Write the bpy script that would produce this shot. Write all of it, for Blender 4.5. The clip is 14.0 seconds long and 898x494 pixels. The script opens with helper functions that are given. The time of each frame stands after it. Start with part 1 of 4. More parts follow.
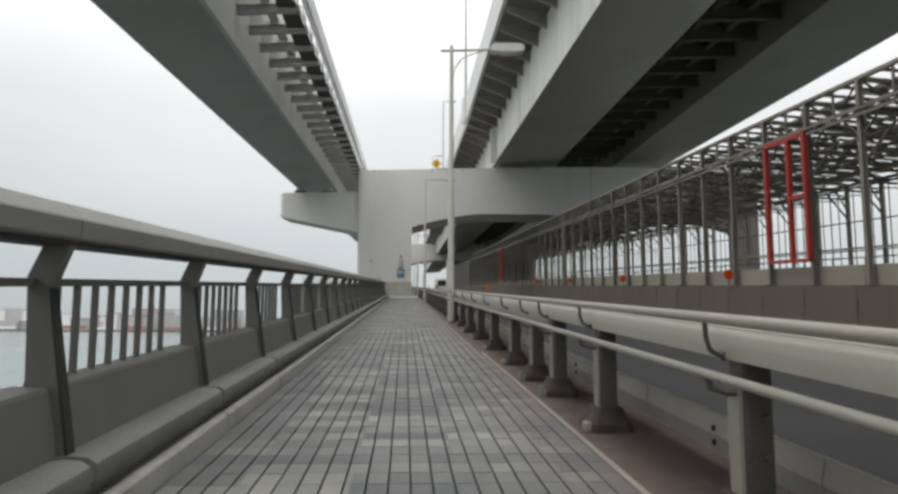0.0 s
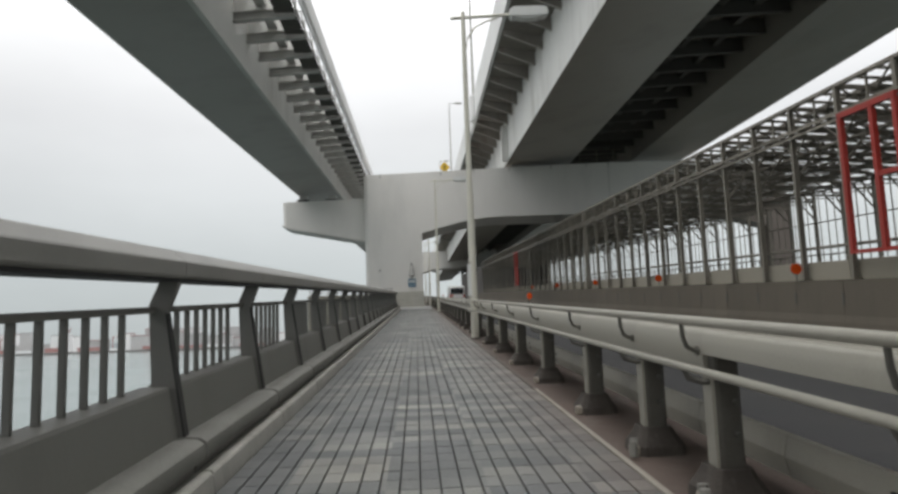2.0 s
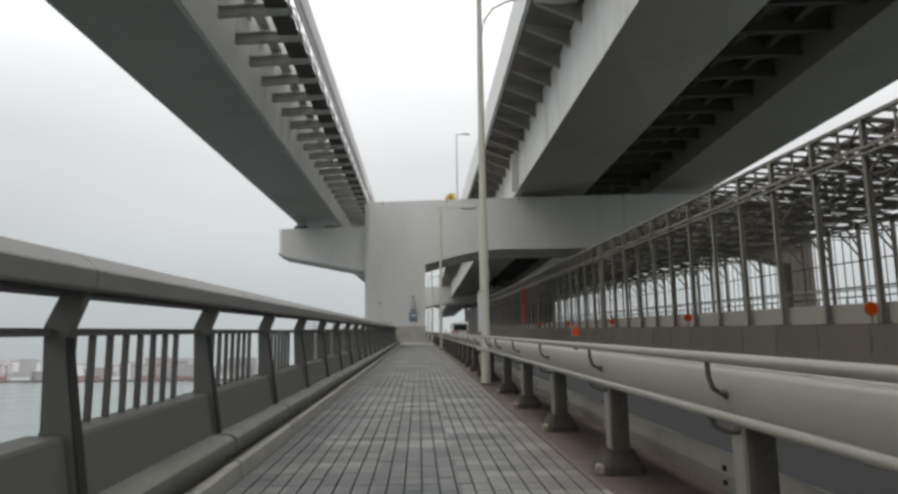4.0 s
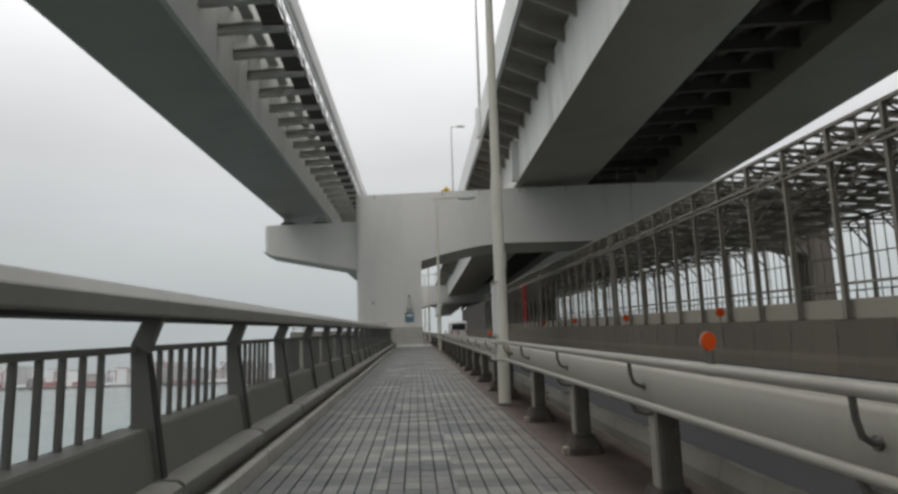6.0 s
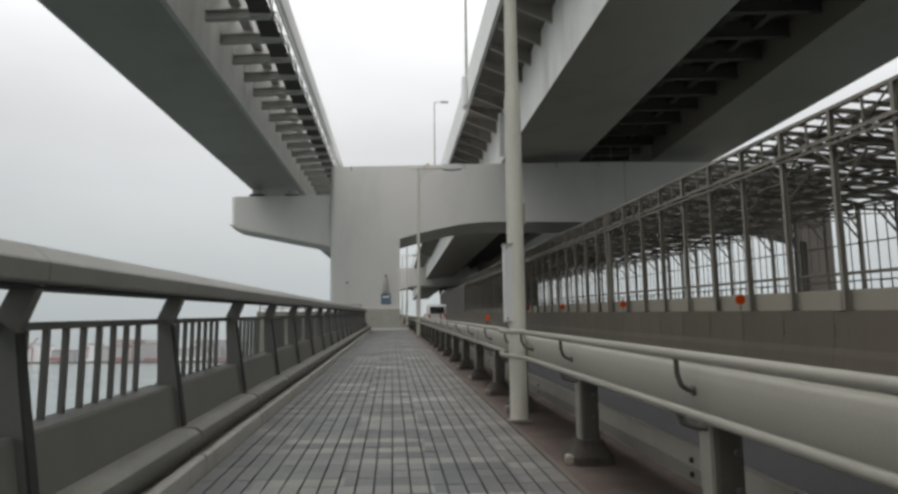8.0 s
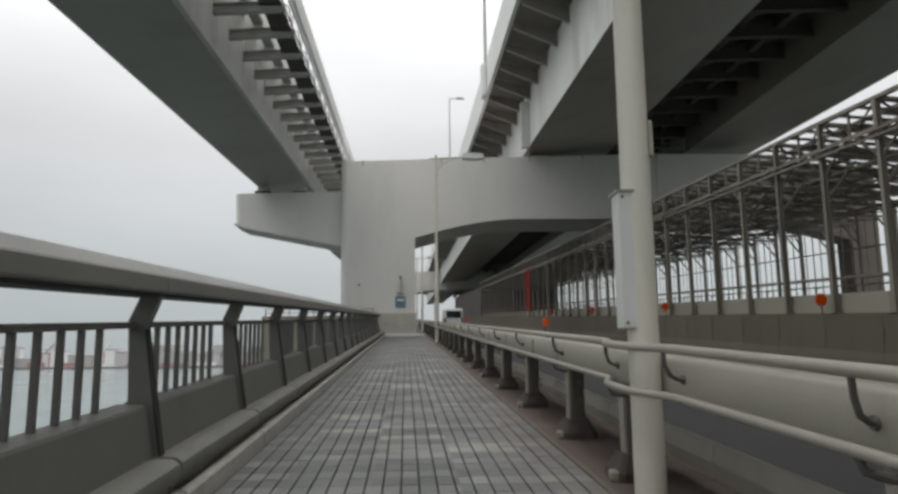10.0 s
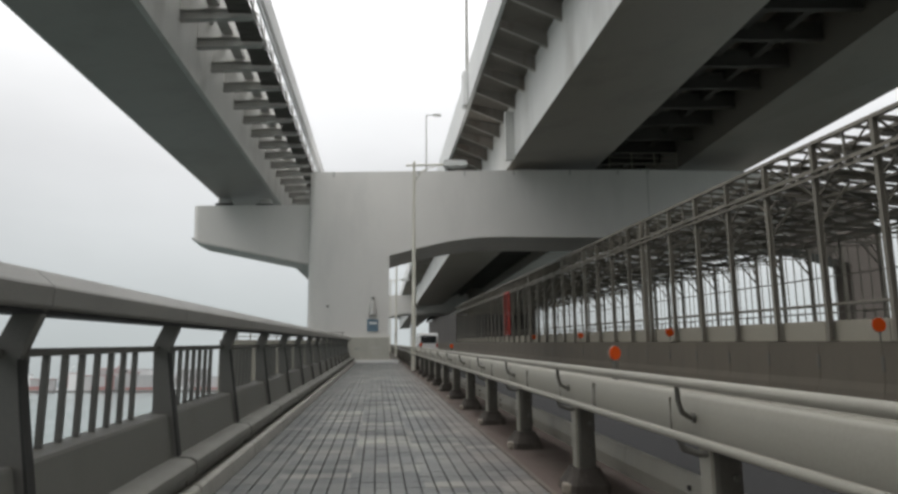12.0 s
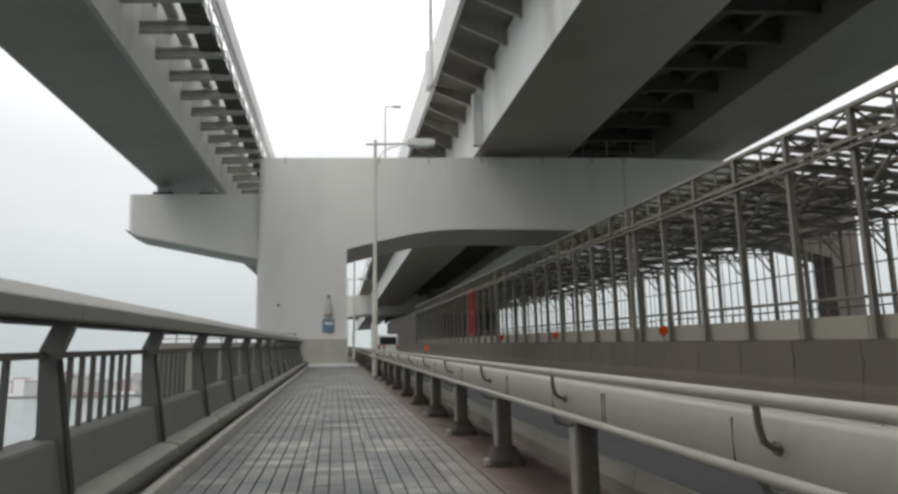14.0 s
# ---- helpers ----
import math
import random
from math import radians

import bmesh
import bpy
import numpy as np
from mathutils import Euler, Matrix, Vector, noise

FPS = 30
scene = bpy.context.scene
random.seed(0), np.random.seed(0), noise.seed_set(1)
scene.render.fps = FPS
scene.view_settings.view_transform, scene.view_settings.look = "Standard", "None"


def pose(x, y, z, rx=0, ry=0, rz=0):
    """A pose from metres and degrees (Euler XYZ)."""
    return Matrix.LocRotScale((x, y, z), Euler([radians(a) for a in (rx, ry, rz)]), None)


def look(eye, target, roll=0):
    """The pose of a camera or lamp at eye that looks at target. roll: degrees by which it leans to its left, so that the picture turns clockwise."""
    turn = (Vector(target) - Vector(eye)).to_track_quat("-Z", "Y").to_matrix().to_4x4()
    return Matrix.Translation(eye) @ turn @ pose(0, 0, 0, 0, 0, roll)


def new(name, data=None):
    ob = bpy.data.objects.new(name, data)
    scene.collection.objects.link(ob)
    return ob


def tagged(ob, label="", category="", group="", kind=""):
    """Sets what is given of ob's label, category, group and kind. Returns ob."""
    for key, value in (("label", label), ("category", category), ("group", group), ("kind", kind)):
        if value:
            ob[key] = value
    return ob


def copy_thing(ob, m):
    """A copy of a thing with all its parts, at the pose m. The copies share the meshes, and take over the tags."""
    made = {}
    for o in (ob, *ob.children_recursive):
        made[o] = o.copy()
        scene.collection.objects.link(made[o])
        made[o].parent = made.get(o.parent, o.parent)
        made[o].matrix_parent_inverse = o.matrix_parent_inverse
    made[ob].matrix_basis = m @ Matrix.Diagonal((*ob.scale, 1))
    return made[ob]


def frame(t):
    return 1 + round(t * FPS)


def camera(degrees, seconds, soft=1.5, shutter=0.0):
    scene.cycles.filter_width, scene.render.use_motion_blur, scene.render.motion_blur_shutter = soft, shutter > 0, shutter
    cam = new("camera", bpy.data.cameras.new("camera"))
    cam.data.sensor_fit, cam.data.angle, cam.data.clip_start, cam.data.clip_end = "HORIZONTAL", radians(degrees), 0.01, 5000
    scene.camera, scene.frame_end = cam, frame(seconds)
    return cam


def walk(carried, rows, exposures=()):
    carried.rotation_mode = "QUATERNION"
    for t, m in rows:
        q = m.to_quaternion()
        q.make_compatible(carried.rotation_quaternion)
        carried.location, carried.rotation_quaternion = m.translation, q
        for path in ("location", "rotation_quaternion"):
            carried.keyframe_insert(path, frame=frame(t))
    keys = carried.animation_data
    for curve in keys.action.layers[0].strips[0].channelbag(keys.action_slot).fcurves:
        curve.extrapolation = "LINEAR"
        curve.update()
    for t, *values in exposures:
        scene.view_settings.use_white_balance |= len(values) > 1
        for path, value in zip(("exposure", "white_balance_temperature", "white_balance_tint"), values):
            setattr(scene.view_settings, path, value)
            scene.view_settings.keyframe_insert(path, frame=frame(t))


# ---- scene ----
cam = camera(60.97, 14.0, 2.9)
PATH = [
    (0, (0.015, -0.350, 0.874), (0.587, 9.561, 2.077), 0.18),
    (0.5, (0.004, 0.366, 0.954), (1.641, 10.146, 2.246), -0.28),
    (1, (0.004, 1.144, 0.991), (1.092, 11.013, 2.184), -0.88),
    (1.5, (-0.020, 1.899, 1.069), (1.413, 11.708, 2.383), -1.13),
    (2, (-0.044, 2.631, 1.120), (0.404, 12.536, 2.425), -2.02),
    (2.2, (-0.046, 2.928, 1.137), (0.320, 12.749, 2.984), -1.46),
    (4.3, (0.038, 6.040, 1.345), (0.490, 15.878, 3.079), -0.32),
    (4.5, (0.030, 6.335, 1.390), (0.964, 16.176, 2.905), -0.23),
    (5, (0.026, 7.150, 1.458), (0.479, 17.005, 3.087), -0.27),
    (5.5, (0.023, 7.845, 1.506), (0.624, 17.661, 3.316), -0.85),
    (6, (0.037, 8.629, 1.564), (0.501, 18.461, 3.329), -1.67),
    (6.5, (0.023, 9.367, 1.624), (0.556, 19.203, 3.348), -1.17),
    (7, (0.041, 10.158, 1.674), (0.402, 20.050, 3.092), -1.04),
    (7.5, (0.058, 10.928, 1.722), (0.606, 20.737, 3.587), -1.05),
    (8, (0.045, 11.707, 1.765), (0.788, 21.558, 3.316), -0.51),
    (8.2, (0.042, 12.014, 1.792), (0.477, 21.888, 3.311), -0.46),
    (10.3, (-0.031, 15.120, 1.993), (0.615, 24.959, 3.660), -0.68),
    (10.5, (-0.033, 15.414, 2.024), (0.798, 25.200, 3.902), -0.72),
    (11, (-0.036, 16.160, 2.072), (1.073, 25.921, 3.940), -0.47),
    (11.5, (-0.022, 16.865, 2.122), (0.678, 26.684, 3.878), 0.22),
    (12, (-0.042, 17.727, 2.177), (0.873, 27.496, 4.105), -0.35),
    (12.5, (-0.028, 18.435, 2.220), (0.742, 28.194, 4.262), 0.19),
    (13, (-0.004, 19.172, 2.263), (1.516, 28.889, 4.071), -0.17),
    (13.5, (0.009, 19.927, 2.322), (1.394, 29.611, 4.396), 0.32),
    (14, (-0.025, 20.711, 2.388), (1.445, 30.411, 4.325), -1.02),
]
walk(cam, [(t, look(eye, target, roll)) for t, eye, target, roll in PATH],
     [(0, 0.08), (2.2, 0.02), (4.3, -0.15), (5.0, -0.24), (6.5, -0.28), (7.2, -0.17), (8.2, -0.17), (10.3, -0.17), (11.5, -0.07), (12.0, -0.06), (12.5, -0.12), (13.0, 0.03), (14.0, 0.1)])

# ---- light ----
SLOPE = 0.0697
scene.view_settings.exposure = 0.0
world = bpy.data.worlds.new("overcast_sky")
world.use_nodes = True
scene.world = world
wn, wl = world.node_tree.nodes, world.node_tree.links
wn.clear()
w_out = wn.new("ShaderNodeOutputWorld")
w_bg = wn.new("ShaderNodeBackground")
w_sky = wn.new("ShaderNodeTexSky")
w_sky.sky_type, w_sky.sun_disc = "NISHITA", False
w_sky.sun_elevation, w_sky.sun_rotation = radians(50), radians(20)
w_sky.dust_density = 3.0
w_grey = wn.new("ShaderNodeHueSaturation")
w_grey.inputs["Saturation"].default_value = 0.10
w_grey.inputs["Value"].default_value = 0.10
w_co = wn.new("ShaderNodeTexCoord")
w_sep = wn.new("ShaderNodeSeparateXYZ")
w_map = wn.new("ShaderNodeMapping")
w_map.inputs["Scale"].default_value = (1.0, 1.0, 2.6)
w_noise = wn.new("ShaderNodeTexNoise")
w_noise.inputs["Scale"].default_value = 1.7
w_noise.inputs["Detail"].default_value = 5.0
w_ramp = wn.new("ShaderNodeValToRGB")
els = w_ramp.color_ramp.elements
els[0].position, els[0].color = 0.0, (0.515, 0.568, 0.575, 1)
els[1].position, els[1].color = 1.0, (2.7, 2.7, 2.7, 1)
for p, c in ((0.10, (0.565, 0.614, 0.624, 1)), (0.28, (0.79, 0.805, 0.82, 1)), (0.42, (1.22, 1.225, 1.235, 1)), (0.60, (1.9, 1.9, 1.9, 1))):
    e = els.new(p)
    e.color = c
w_mul = wn.new("ShaderNodeMix")
w_mul.data_type, w_mul.blend_type = "RGBA", "MULTIPLY"
w_mul.inputs[0].default_value = 1.0
w_cl = wn.new("ShaderNodeMapRange")
w_cl.inputs["From Min"].default_value, w_cl.inputs["From Max"].default_value = 0.3, 0.7
w_cl.inputs["To Min"].default_value, w_cl.inputs["To Max"].default_value = 0.88, 1.10
w_add = wn.new("ShaderNodeMix")
w_add.data_type, w_add.blend_type = "RGBA", "MIX"
w_add.inputs[0].default_value = 0.15
wl.new(w_co.outputs["Generated"], w_sep.inputs[0])
wl.new(w_co.outputs["Generated"], w_map.inputs[0])
wl.new(w_map.outputs[0], w_noise.inputs["Vector"])
wl.new(w_sep.outputs["Z"], w_ramp.inputs[0])
wl.new(w_noise.outputs["Fac"], w_cl.inputs["Value"])
wl.new(w_ramp.outputs[0], w_mul.inputs[6])
wl.new(w_cl.outputs[0], w_mul.inputs[7])
wl.new(w_sky.outputs[0], w_grey.inputs["Color"])
wl.new(w_mul.outputs[2], w_add.inputs[6])
wl.new(w_grey.outputs[0], w_add.inputs[7])
wl.new(w_add.outputs[2], w_bg.inputs["Color"])
w_bg.inputs["Strength"].default_value = 1.0
wl.new(w_bg.outputs[0], w_out.inputs["Surface"])

sun = new("sun", bpy.data.lights.new("sun", "SUN"))
sun.data.energy, sun.data.angle, sun.data.color = 0.6, radians(40), (1.0, 0.97, 0.93)
sun.matrix_world = look((0, 0, 60), (18, 22, 0))


# ---- materials ----
def material(name, base, rough=0.6, metal=0.0, vary=0.18, scale=6.0, grain=60.0, bump=0.15, stain=None, stain_scale=0.8,
             stain_amount=0.5, stretch=(1, 1, 1), per=0.0, spec=0.4):
    """A painted, cast or worn surface: two scales of tone, an optional stain, fine relief."""
    m = bpy.data.materials.new(name)
    m.use_nodes = True
    n, l = m.node_tree.nodes, m.node_tree.links
    b = n["Principled BSDF"]
    b.inputs["Metallic"].default_value = metal
    b.inputs["Specular IOR Level"].default_value = spec
    co = n.new("ShaderNodeTexCoord")
    mp = n.new("ShaderNodeMapping")
    mp.inputs["Scale"].default_value = stretch
    l.new(co.outputs["Object"], mp.inputs[0])
    big = n.new("ShaderNodeTexNoise")
    big.inputs["Scale"].default_value, big.inputs["Detail"].default_value = scale * 0.25, 6
    fine = n.new("ShaderNodeTexNoise")
    fine.inputs["Scale"].default_value, fine.inputs["Detail"].default_value = grain, 4
    for t in (big, fine):
        l.new(mp.outputs[0], t.inputs["Vector"])
    mix = n.new("ShaderNodeMath")
    mix.operation = "MULTIPLY_ADD"
    l.new(big.outputs["Fac"], mix.inputs[0])
    mix.inputs[1].default_value = 0.65
    sc = n.new("ShaderNodeMath")
    sc.operation = "MULTIPLY"
    l.new(fine.outputs["Fac"], sc.inputs[0])
    sc.inputs[1].default_value = 0.35
    l.new(sc.outputs[0], mix.inputs[2])
    ra = n.new("ShaderNodeMapRange")
    ra.inputs["From Min"].default_value, ra.inputs["From Max"].default_value = 0.28, 0.72
    ra.inputs["To Min"].default_value, ra.inputs["To Max"].default_value = 1 - vary, 1 + vary
    l.new(mix.outputs[0], ra.inputs["Value"])
    last = ra.outputs[0]
    if per:
        info = n.new("ShaderNodeObjectInfo")
        pr = n.new("ShaderNodeMapRange")
        pr.inputs["To Min"].default_value, pr.inputs["To Max"].default_value = 1 - per, 1 + per
        l.new(info.outputs["Random"], pr.inputs["Value"])
        pm = n.new("ShaderNodeMath")
        pm.operation = "MULTIPLY"
        l.new(last, pm.inputs[0])
        l.new(pr.outputs[0], pm.inputs[1])
        last = pm.outputs[0]
    col = n.new("ShaderNodeMix")
    col.data_type, col.blend_type = "RGBA", "MULTIPLY"
    col.inputs[0].default_value = 1.0
    col.inputs[6].default_value = (*base, 1)
    l.new(last, col.inputs[7])
    out = col.outputs[2]
    if stain:
        sn = n.new("ShaderNodeTexNoise")
        sn.inputs["Scale"].default_value, sn.inputs["Detail"].default_value = stain_scale, 8
        sn.inputs["Roughness"].default_value = 0.65
        sm = n.new("ShaderNodeMapping")
        sm.inputs["Scale"].default_value = (1, 1, 0.25)
        l.new(co.outputs["Object"], sm.inputs[0])
        l.new(sm.outputs[0], sn.inputs["Vector"])
        sr = n.new("ShaderNodeMapRange")
        sr.inputs["From Min"].default_value, sr.inputs["From Max"].default_value = 0.5, 0.75
        sr.inputs["To Max"].default_value = stain_amount
        l.new(sn.outputs["Fac"], sr.inputs["Value"])
        st = n.new("ShaderNodeMix")
        st.data_type = "RGBA"
        l.new(sr.outputs[0], st.inputs[0])
        l.new(out, st.inputs[6])
        st.inputs[7].default_value = (*stain, 1)
        out = st.outputs[2]
    l.new(out, b.inputs["Base Color"])
    rr = n.new("ShaderNodeMapRange")
    rr.inputs["To Min"].default_value, rr.inputs["To Max"].default_value = max(rough - 0.12, 0.03), min(rough + 0.12, 1)
    l.new(big.outputs["Fac"], rr.inputs["Value"])
    l.new(rr.outputs[0], b.inputs["Roughness"])
    if bump:
        bu = n.new("ShaderNodeBump")
        bu.inputs["Strength"].default_value = bump
        bu.inputs["Distance"].default_value = 0.01
        l.new(fine.outputs["Fac"], bu.inputs["Height"])
        l.new(bu.outputs[0], b.inputs["Normal"])
    return m


def sheeting_glow(m, share):
    """Thin roofing that lets a share of the daylight through."""
    n, l = m.node_tree.nodes, m.node_tree.links
    b, out = n["Principled BSDF"], n["Material Output"]
    thin = n.new("ShaderNodeBsdfTranslucent")
    thin.inputs["Color"].default_value = (0.72, 0.70, 0.66, 1)
    both = n.new("ShaderNodeMixShader")
    both.inputs[0].default_value = share
    l.new(b.outputs[0], both.inputs[1])
    l.new(thin.outputs[0], both.inputs[2])
    l.new(both.outputs[0], out.inputs["Surface"])


def paving(name, joined):
    """Concrete pavers in mixed greys with a few warm ones, toned in small groups."""
    m = bpy.data.materials.new(name)
    m.use_nodes = True
    n, l = m.node_tree.nodes, m.node_tree.links
    b = n["Principled BSDF"]
    geo = n.new("ShaderNodeNewGeometry")
    if joined:
        rnd = geo.outputs["Random Per Island"]
    else:
        rnd = n.new("ShaderNodeObjectInfo").outputs["Random"]
    sn = n.new("ShaderNodeVectorMath")
    sn.operation = "SNAP"
    sn.inputs[1].default_value = (0.5, 0.201, 50.0)
    off = n.new("ShaderNodeVectorMath")
    off.operation = "ADD"
    off.inputs[1].default_value = (0.22, 0.003, 25.0)
    l.new(geo.outputs["Position"], off.inputs[0])
    l.new(off.outputs[0], sn.inputs[0])
    wh = n.new("ShaderNodeTexWhiteNoise")
    l.new(sn.outputs[0], wh.inputs["Vector"])
    mx = n.new("ShaderNodeMath")
    mx.operation = "MULTIPLY_ADD"
    l.new(wh.outputs["Value"], mx.inputs[0])
    mx.inputs[1].default_value = 0.74
    s2 = n.new("ShaderNodeMath")
    s2.operation = "MULTIPLY"
    l.new(rnd, s2.inputs[0])
    s2.inputs[1].default_value = 0.26
    l.new(s2.outputs[0], mx.inputs[2])
    ramp = n.new("ShaderNodeValToRGB")
    ramp.color_ramp.interpolation = "LINEAR"
    e = ramp.color_ramp.elements
    e[0].position, e[0].color = 0.08, (0.128, 0.134, 0.136, 1)
    e[1].position, e[1].color = 0.92, (0.35, 0.34, 0.305, 1)
    for p, c in ((0.3, (0.17, 0.176, 0.176, 1)), (0.55, (0.205, 0.209, 0.20, 1)), (0.78, (0.27, 0.27, 0.25, 1))):
        k = e.new(p)
        k.color = c
    l.new(mx.outputs[0], ramp.inputs[0])
    fine = n.new("ShaderNodeTexNoise")
    fine.inputs["Scale"].default_value, fine.inputs["Detail"].default_value = 140, 3
    l.new(geo.outputs["Position"], fine.inputs["Vector"])
    dirt = n.new("ShaderNodeTexNoise")
    dirt.inputs["Scale"].default_value, dirt.inputs["Detail"].default_value = 1.3, 7
    l.new(geo.outputs["Position"], dirt.inputs["Vector"])
    dr = n.new("ShaderNodeMapRange")
    dr.inputs["From Min"].default_value, dr.inputs["From Max"].default_value = 0.3, 0.7
    dr.inputs["To Min"].default_value, dr.inputs["To Max"].default_value = 0.72, 1.12
    l.new(dirt.outputs["Fac"], dr.inputs["Value"])
    c1 = n.new("ShaderNodeMix")
    c1.data_type, c1.blend_type = "RGBA", "MULTIPLY"
    c1.inputs[0].default_value = 1
    l.new(ramp.outputs[0], c1.inputs[6])
    l.new(dr.outputs[0], c1.inputs[7])
    sp = n.new("ShaderNodeMapRange")
    sp.inputs["From Min"].default_value, sp.inputs["From Max"].default_value = 0.3, 0.7
    sp.inputs["To Min"].default_value, sp.inputs["To Max"].default_value = 0.8, 1.18
    l.new(fine.outputs["Fac"], sp.inputs["Value"])
    c2 = n.new("ShaderNodeMix")
    c2.data_type, c2.blend_type = "RGBA", "MULTIPLY"
    c2.inputs[0].default_value = 1
    l.new(c1.outputs[2], c2.inputs[6])
    l.new(sp.outputs[0], c2.inputs[7])
    # rusty grime washed from the fence side, grey grime on the ledge side
    xyz = n.new("ShaderNodeSeparateXYZ")
    l.new(geo.outputs["Position"], xyz.inputs[0])
    last = c2.outputs[2]
    for x_in, x_out, tint, most in ((0.42, 1.0, (0.145, 0.118, 0.104, 1), 0.75), (-0.5, -1.05, (0.112, 0.115, 0.112, 1), 0.9)):
        reach = n.new("ShaderNodeMapRange")
        reach.inputs["From Min"].default_value, reach.inputs["From Max"].default_value = x_in, x_out
        reach.inputs["To Max"].default_value = most
        l.new(xyz.outputs["X"], reach.inputs["Value"])
        patch = n.new("ShaderNodeMapRange")
        patch.inputs["From Min"].default_value, patch.inputs["From Max"].default_value = 0.3, 0.62
        patch.inputs["To Min"].default_value = 0.25
        l.new(dirt.outputs["Fac"], patch.inputs["Value"])
        amount = n.new("ShaderNodeMath")
        amount.operation = "MULTIPLY"
        l.new(reach.outputs[0], amount.inputs[0])
        l.new(patch.outputs[0], amount.inputs[1])
        grime = n.new("ShaderNodeMix")
        grime.data_type = "RGBA"
        l.new(amount.outputs[0], grime.inputs[0])
        l.new(last, grime.inputs[6])
        grime.inputs[7].default_value = tint
        last = grime.outputs[2]
    l.new(last, b.inputs["Base Color"])
    b.inputs["Roughness"].default_value = 0.62
    b.inputs["Specular IOR Level"].default_value = 0.35
    bu = n.new("ShaderNodeBump")
    bu.inputs["Strength"].default_value, bu.inputs["Distance"].default_value = 0.3, 0.004
    l.new(fine.outputs["Fac"], bu.inputs["Height"])
    l.new(bu.outputs[0], b.inputs["Normal"])
    return m


M_HRAIL = material("grey_handrail_paint", (0.28, 0.273, 0.25), 0.33, 0.0, 0.14, 4, 80, 0.08, (0.16, 0.155, 0.14), 1.3, 0.45)
M_RAIL = material("grey_painted_aluminium", (0.165, 0.16, 0.146), 0.5, 0.0, 0.12, 5, 90, 0.08, (0.13, 0.125, 0.11), 1.6, 0.35)
M_PANEL = material("grey_painted_panel", (0.195, 0.192, 0.175), 0.55, 0.0, 0.10, 5, 90, 0.06, (0.13, 0.125, 0.11), 1.2, 0.4)
M_LEDGE = material("weathered_ledge_concrete", (0.225, 0.22, 0.20), 0.75, 0, 0.2, 5, 70, 0.35, (0.14, 0.135, 0.12), 1.5, 0.6)
M_KERB = material("pale_kerb_concrete", (0.43, 0.42, 0.38), 0.8, 0, 0.22, 6, 80, 0.4, (0.24, 0.23, 0.2), 1.6, 0.75)
M_JOINT = material("dark_joint_mortar", (0.05, 0.05, 0.047), 0.95, 0, 0.25, 8, 90, 0.3)
M_STRIP = material("red_brown_mortar_strip", (0.11, 0.082, 0.069), 0.85, 0, 0.3, 5, 60, 0.5, (0.2, 0.18, 0.16), 2.5, 0.5)
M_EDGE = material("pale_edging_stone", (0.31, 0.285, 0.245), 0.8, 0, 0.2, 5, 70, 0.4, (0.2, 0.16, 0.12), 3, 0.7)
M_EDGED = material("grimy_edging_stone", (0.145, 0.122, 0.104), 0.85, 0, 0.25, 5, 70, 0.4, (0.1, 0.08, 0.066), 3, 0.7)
M_GUARD = material("pale_grey_guard_paint", (0.345, 0.33, 0.28), 0.45, 0, 0.10, 4, 70, 0.06, (0.18, 0.168, 0.14), 1.1, 0.5)
# Streaks are wear; the base is darkened for the post face's shade.
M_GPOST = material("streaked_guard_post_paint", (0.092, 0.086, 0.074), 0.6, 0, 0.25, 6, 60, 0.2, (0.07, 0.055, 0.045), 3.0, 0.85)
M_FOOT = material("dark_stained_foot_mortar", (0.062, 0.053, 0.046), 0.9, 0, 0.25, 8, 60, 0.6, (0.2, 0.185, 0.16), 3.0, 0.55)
M_BRACKET = material("dark_cast_bracket", (0.13, 0.125, 0.11), 0.6, 0.2, 0.2, 8, 90, 0.2)
M_LAMP = material("cream_lamp_pole_paint", (0.635, 0.615, 0.535), 0.42, 0, 0.07, 4, 80, 0.05, (0.35, 0.32, 0.25), 1.4, 0.45)
M_BOXP = material("pale_junction_box_paint", (0.66, 0.665, 0.65), 0.4, 0, 0.06, 4, 80, 0.04, (0.4, 0.38, 0.32), 2.0, 0.35)
M_LENS = material("milky_lamp_lens", (0.75, 0.75, 0.73), 0.25, 0, 0.04, 4, 80, 0.0)
M_PIER = material("pale_grey_pier_paint", (0.65, 0.632, 0.602), 0.5, 0, 0.05, 1.2, 30, 0.04, (0.47, 0.465, 0.45), 0.35, 0.5)
# Undersides and inner webs get darker copies of the pale paint, as painted shade.
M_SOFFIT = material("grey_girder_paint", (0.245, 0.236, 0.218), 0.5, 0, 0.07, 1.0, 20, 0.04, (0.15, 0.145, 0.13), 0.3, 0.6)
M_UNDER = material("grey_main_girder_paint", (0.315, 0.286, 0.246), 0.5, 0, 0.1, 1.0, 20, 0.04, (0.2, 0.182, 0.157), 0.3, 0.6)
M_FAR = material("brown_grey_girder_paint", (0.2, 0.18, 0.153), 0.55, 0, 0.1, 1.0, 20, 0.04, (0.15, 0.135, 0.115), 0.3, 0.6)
M_RUST = material("rust_streaked_bracket_paint", (0.25, 0.228, 0.205), 0.6, 0, 0.2, 2.5, 30, 0.05, (0.13, 0.085, 0.062), 0.9, 0.85)
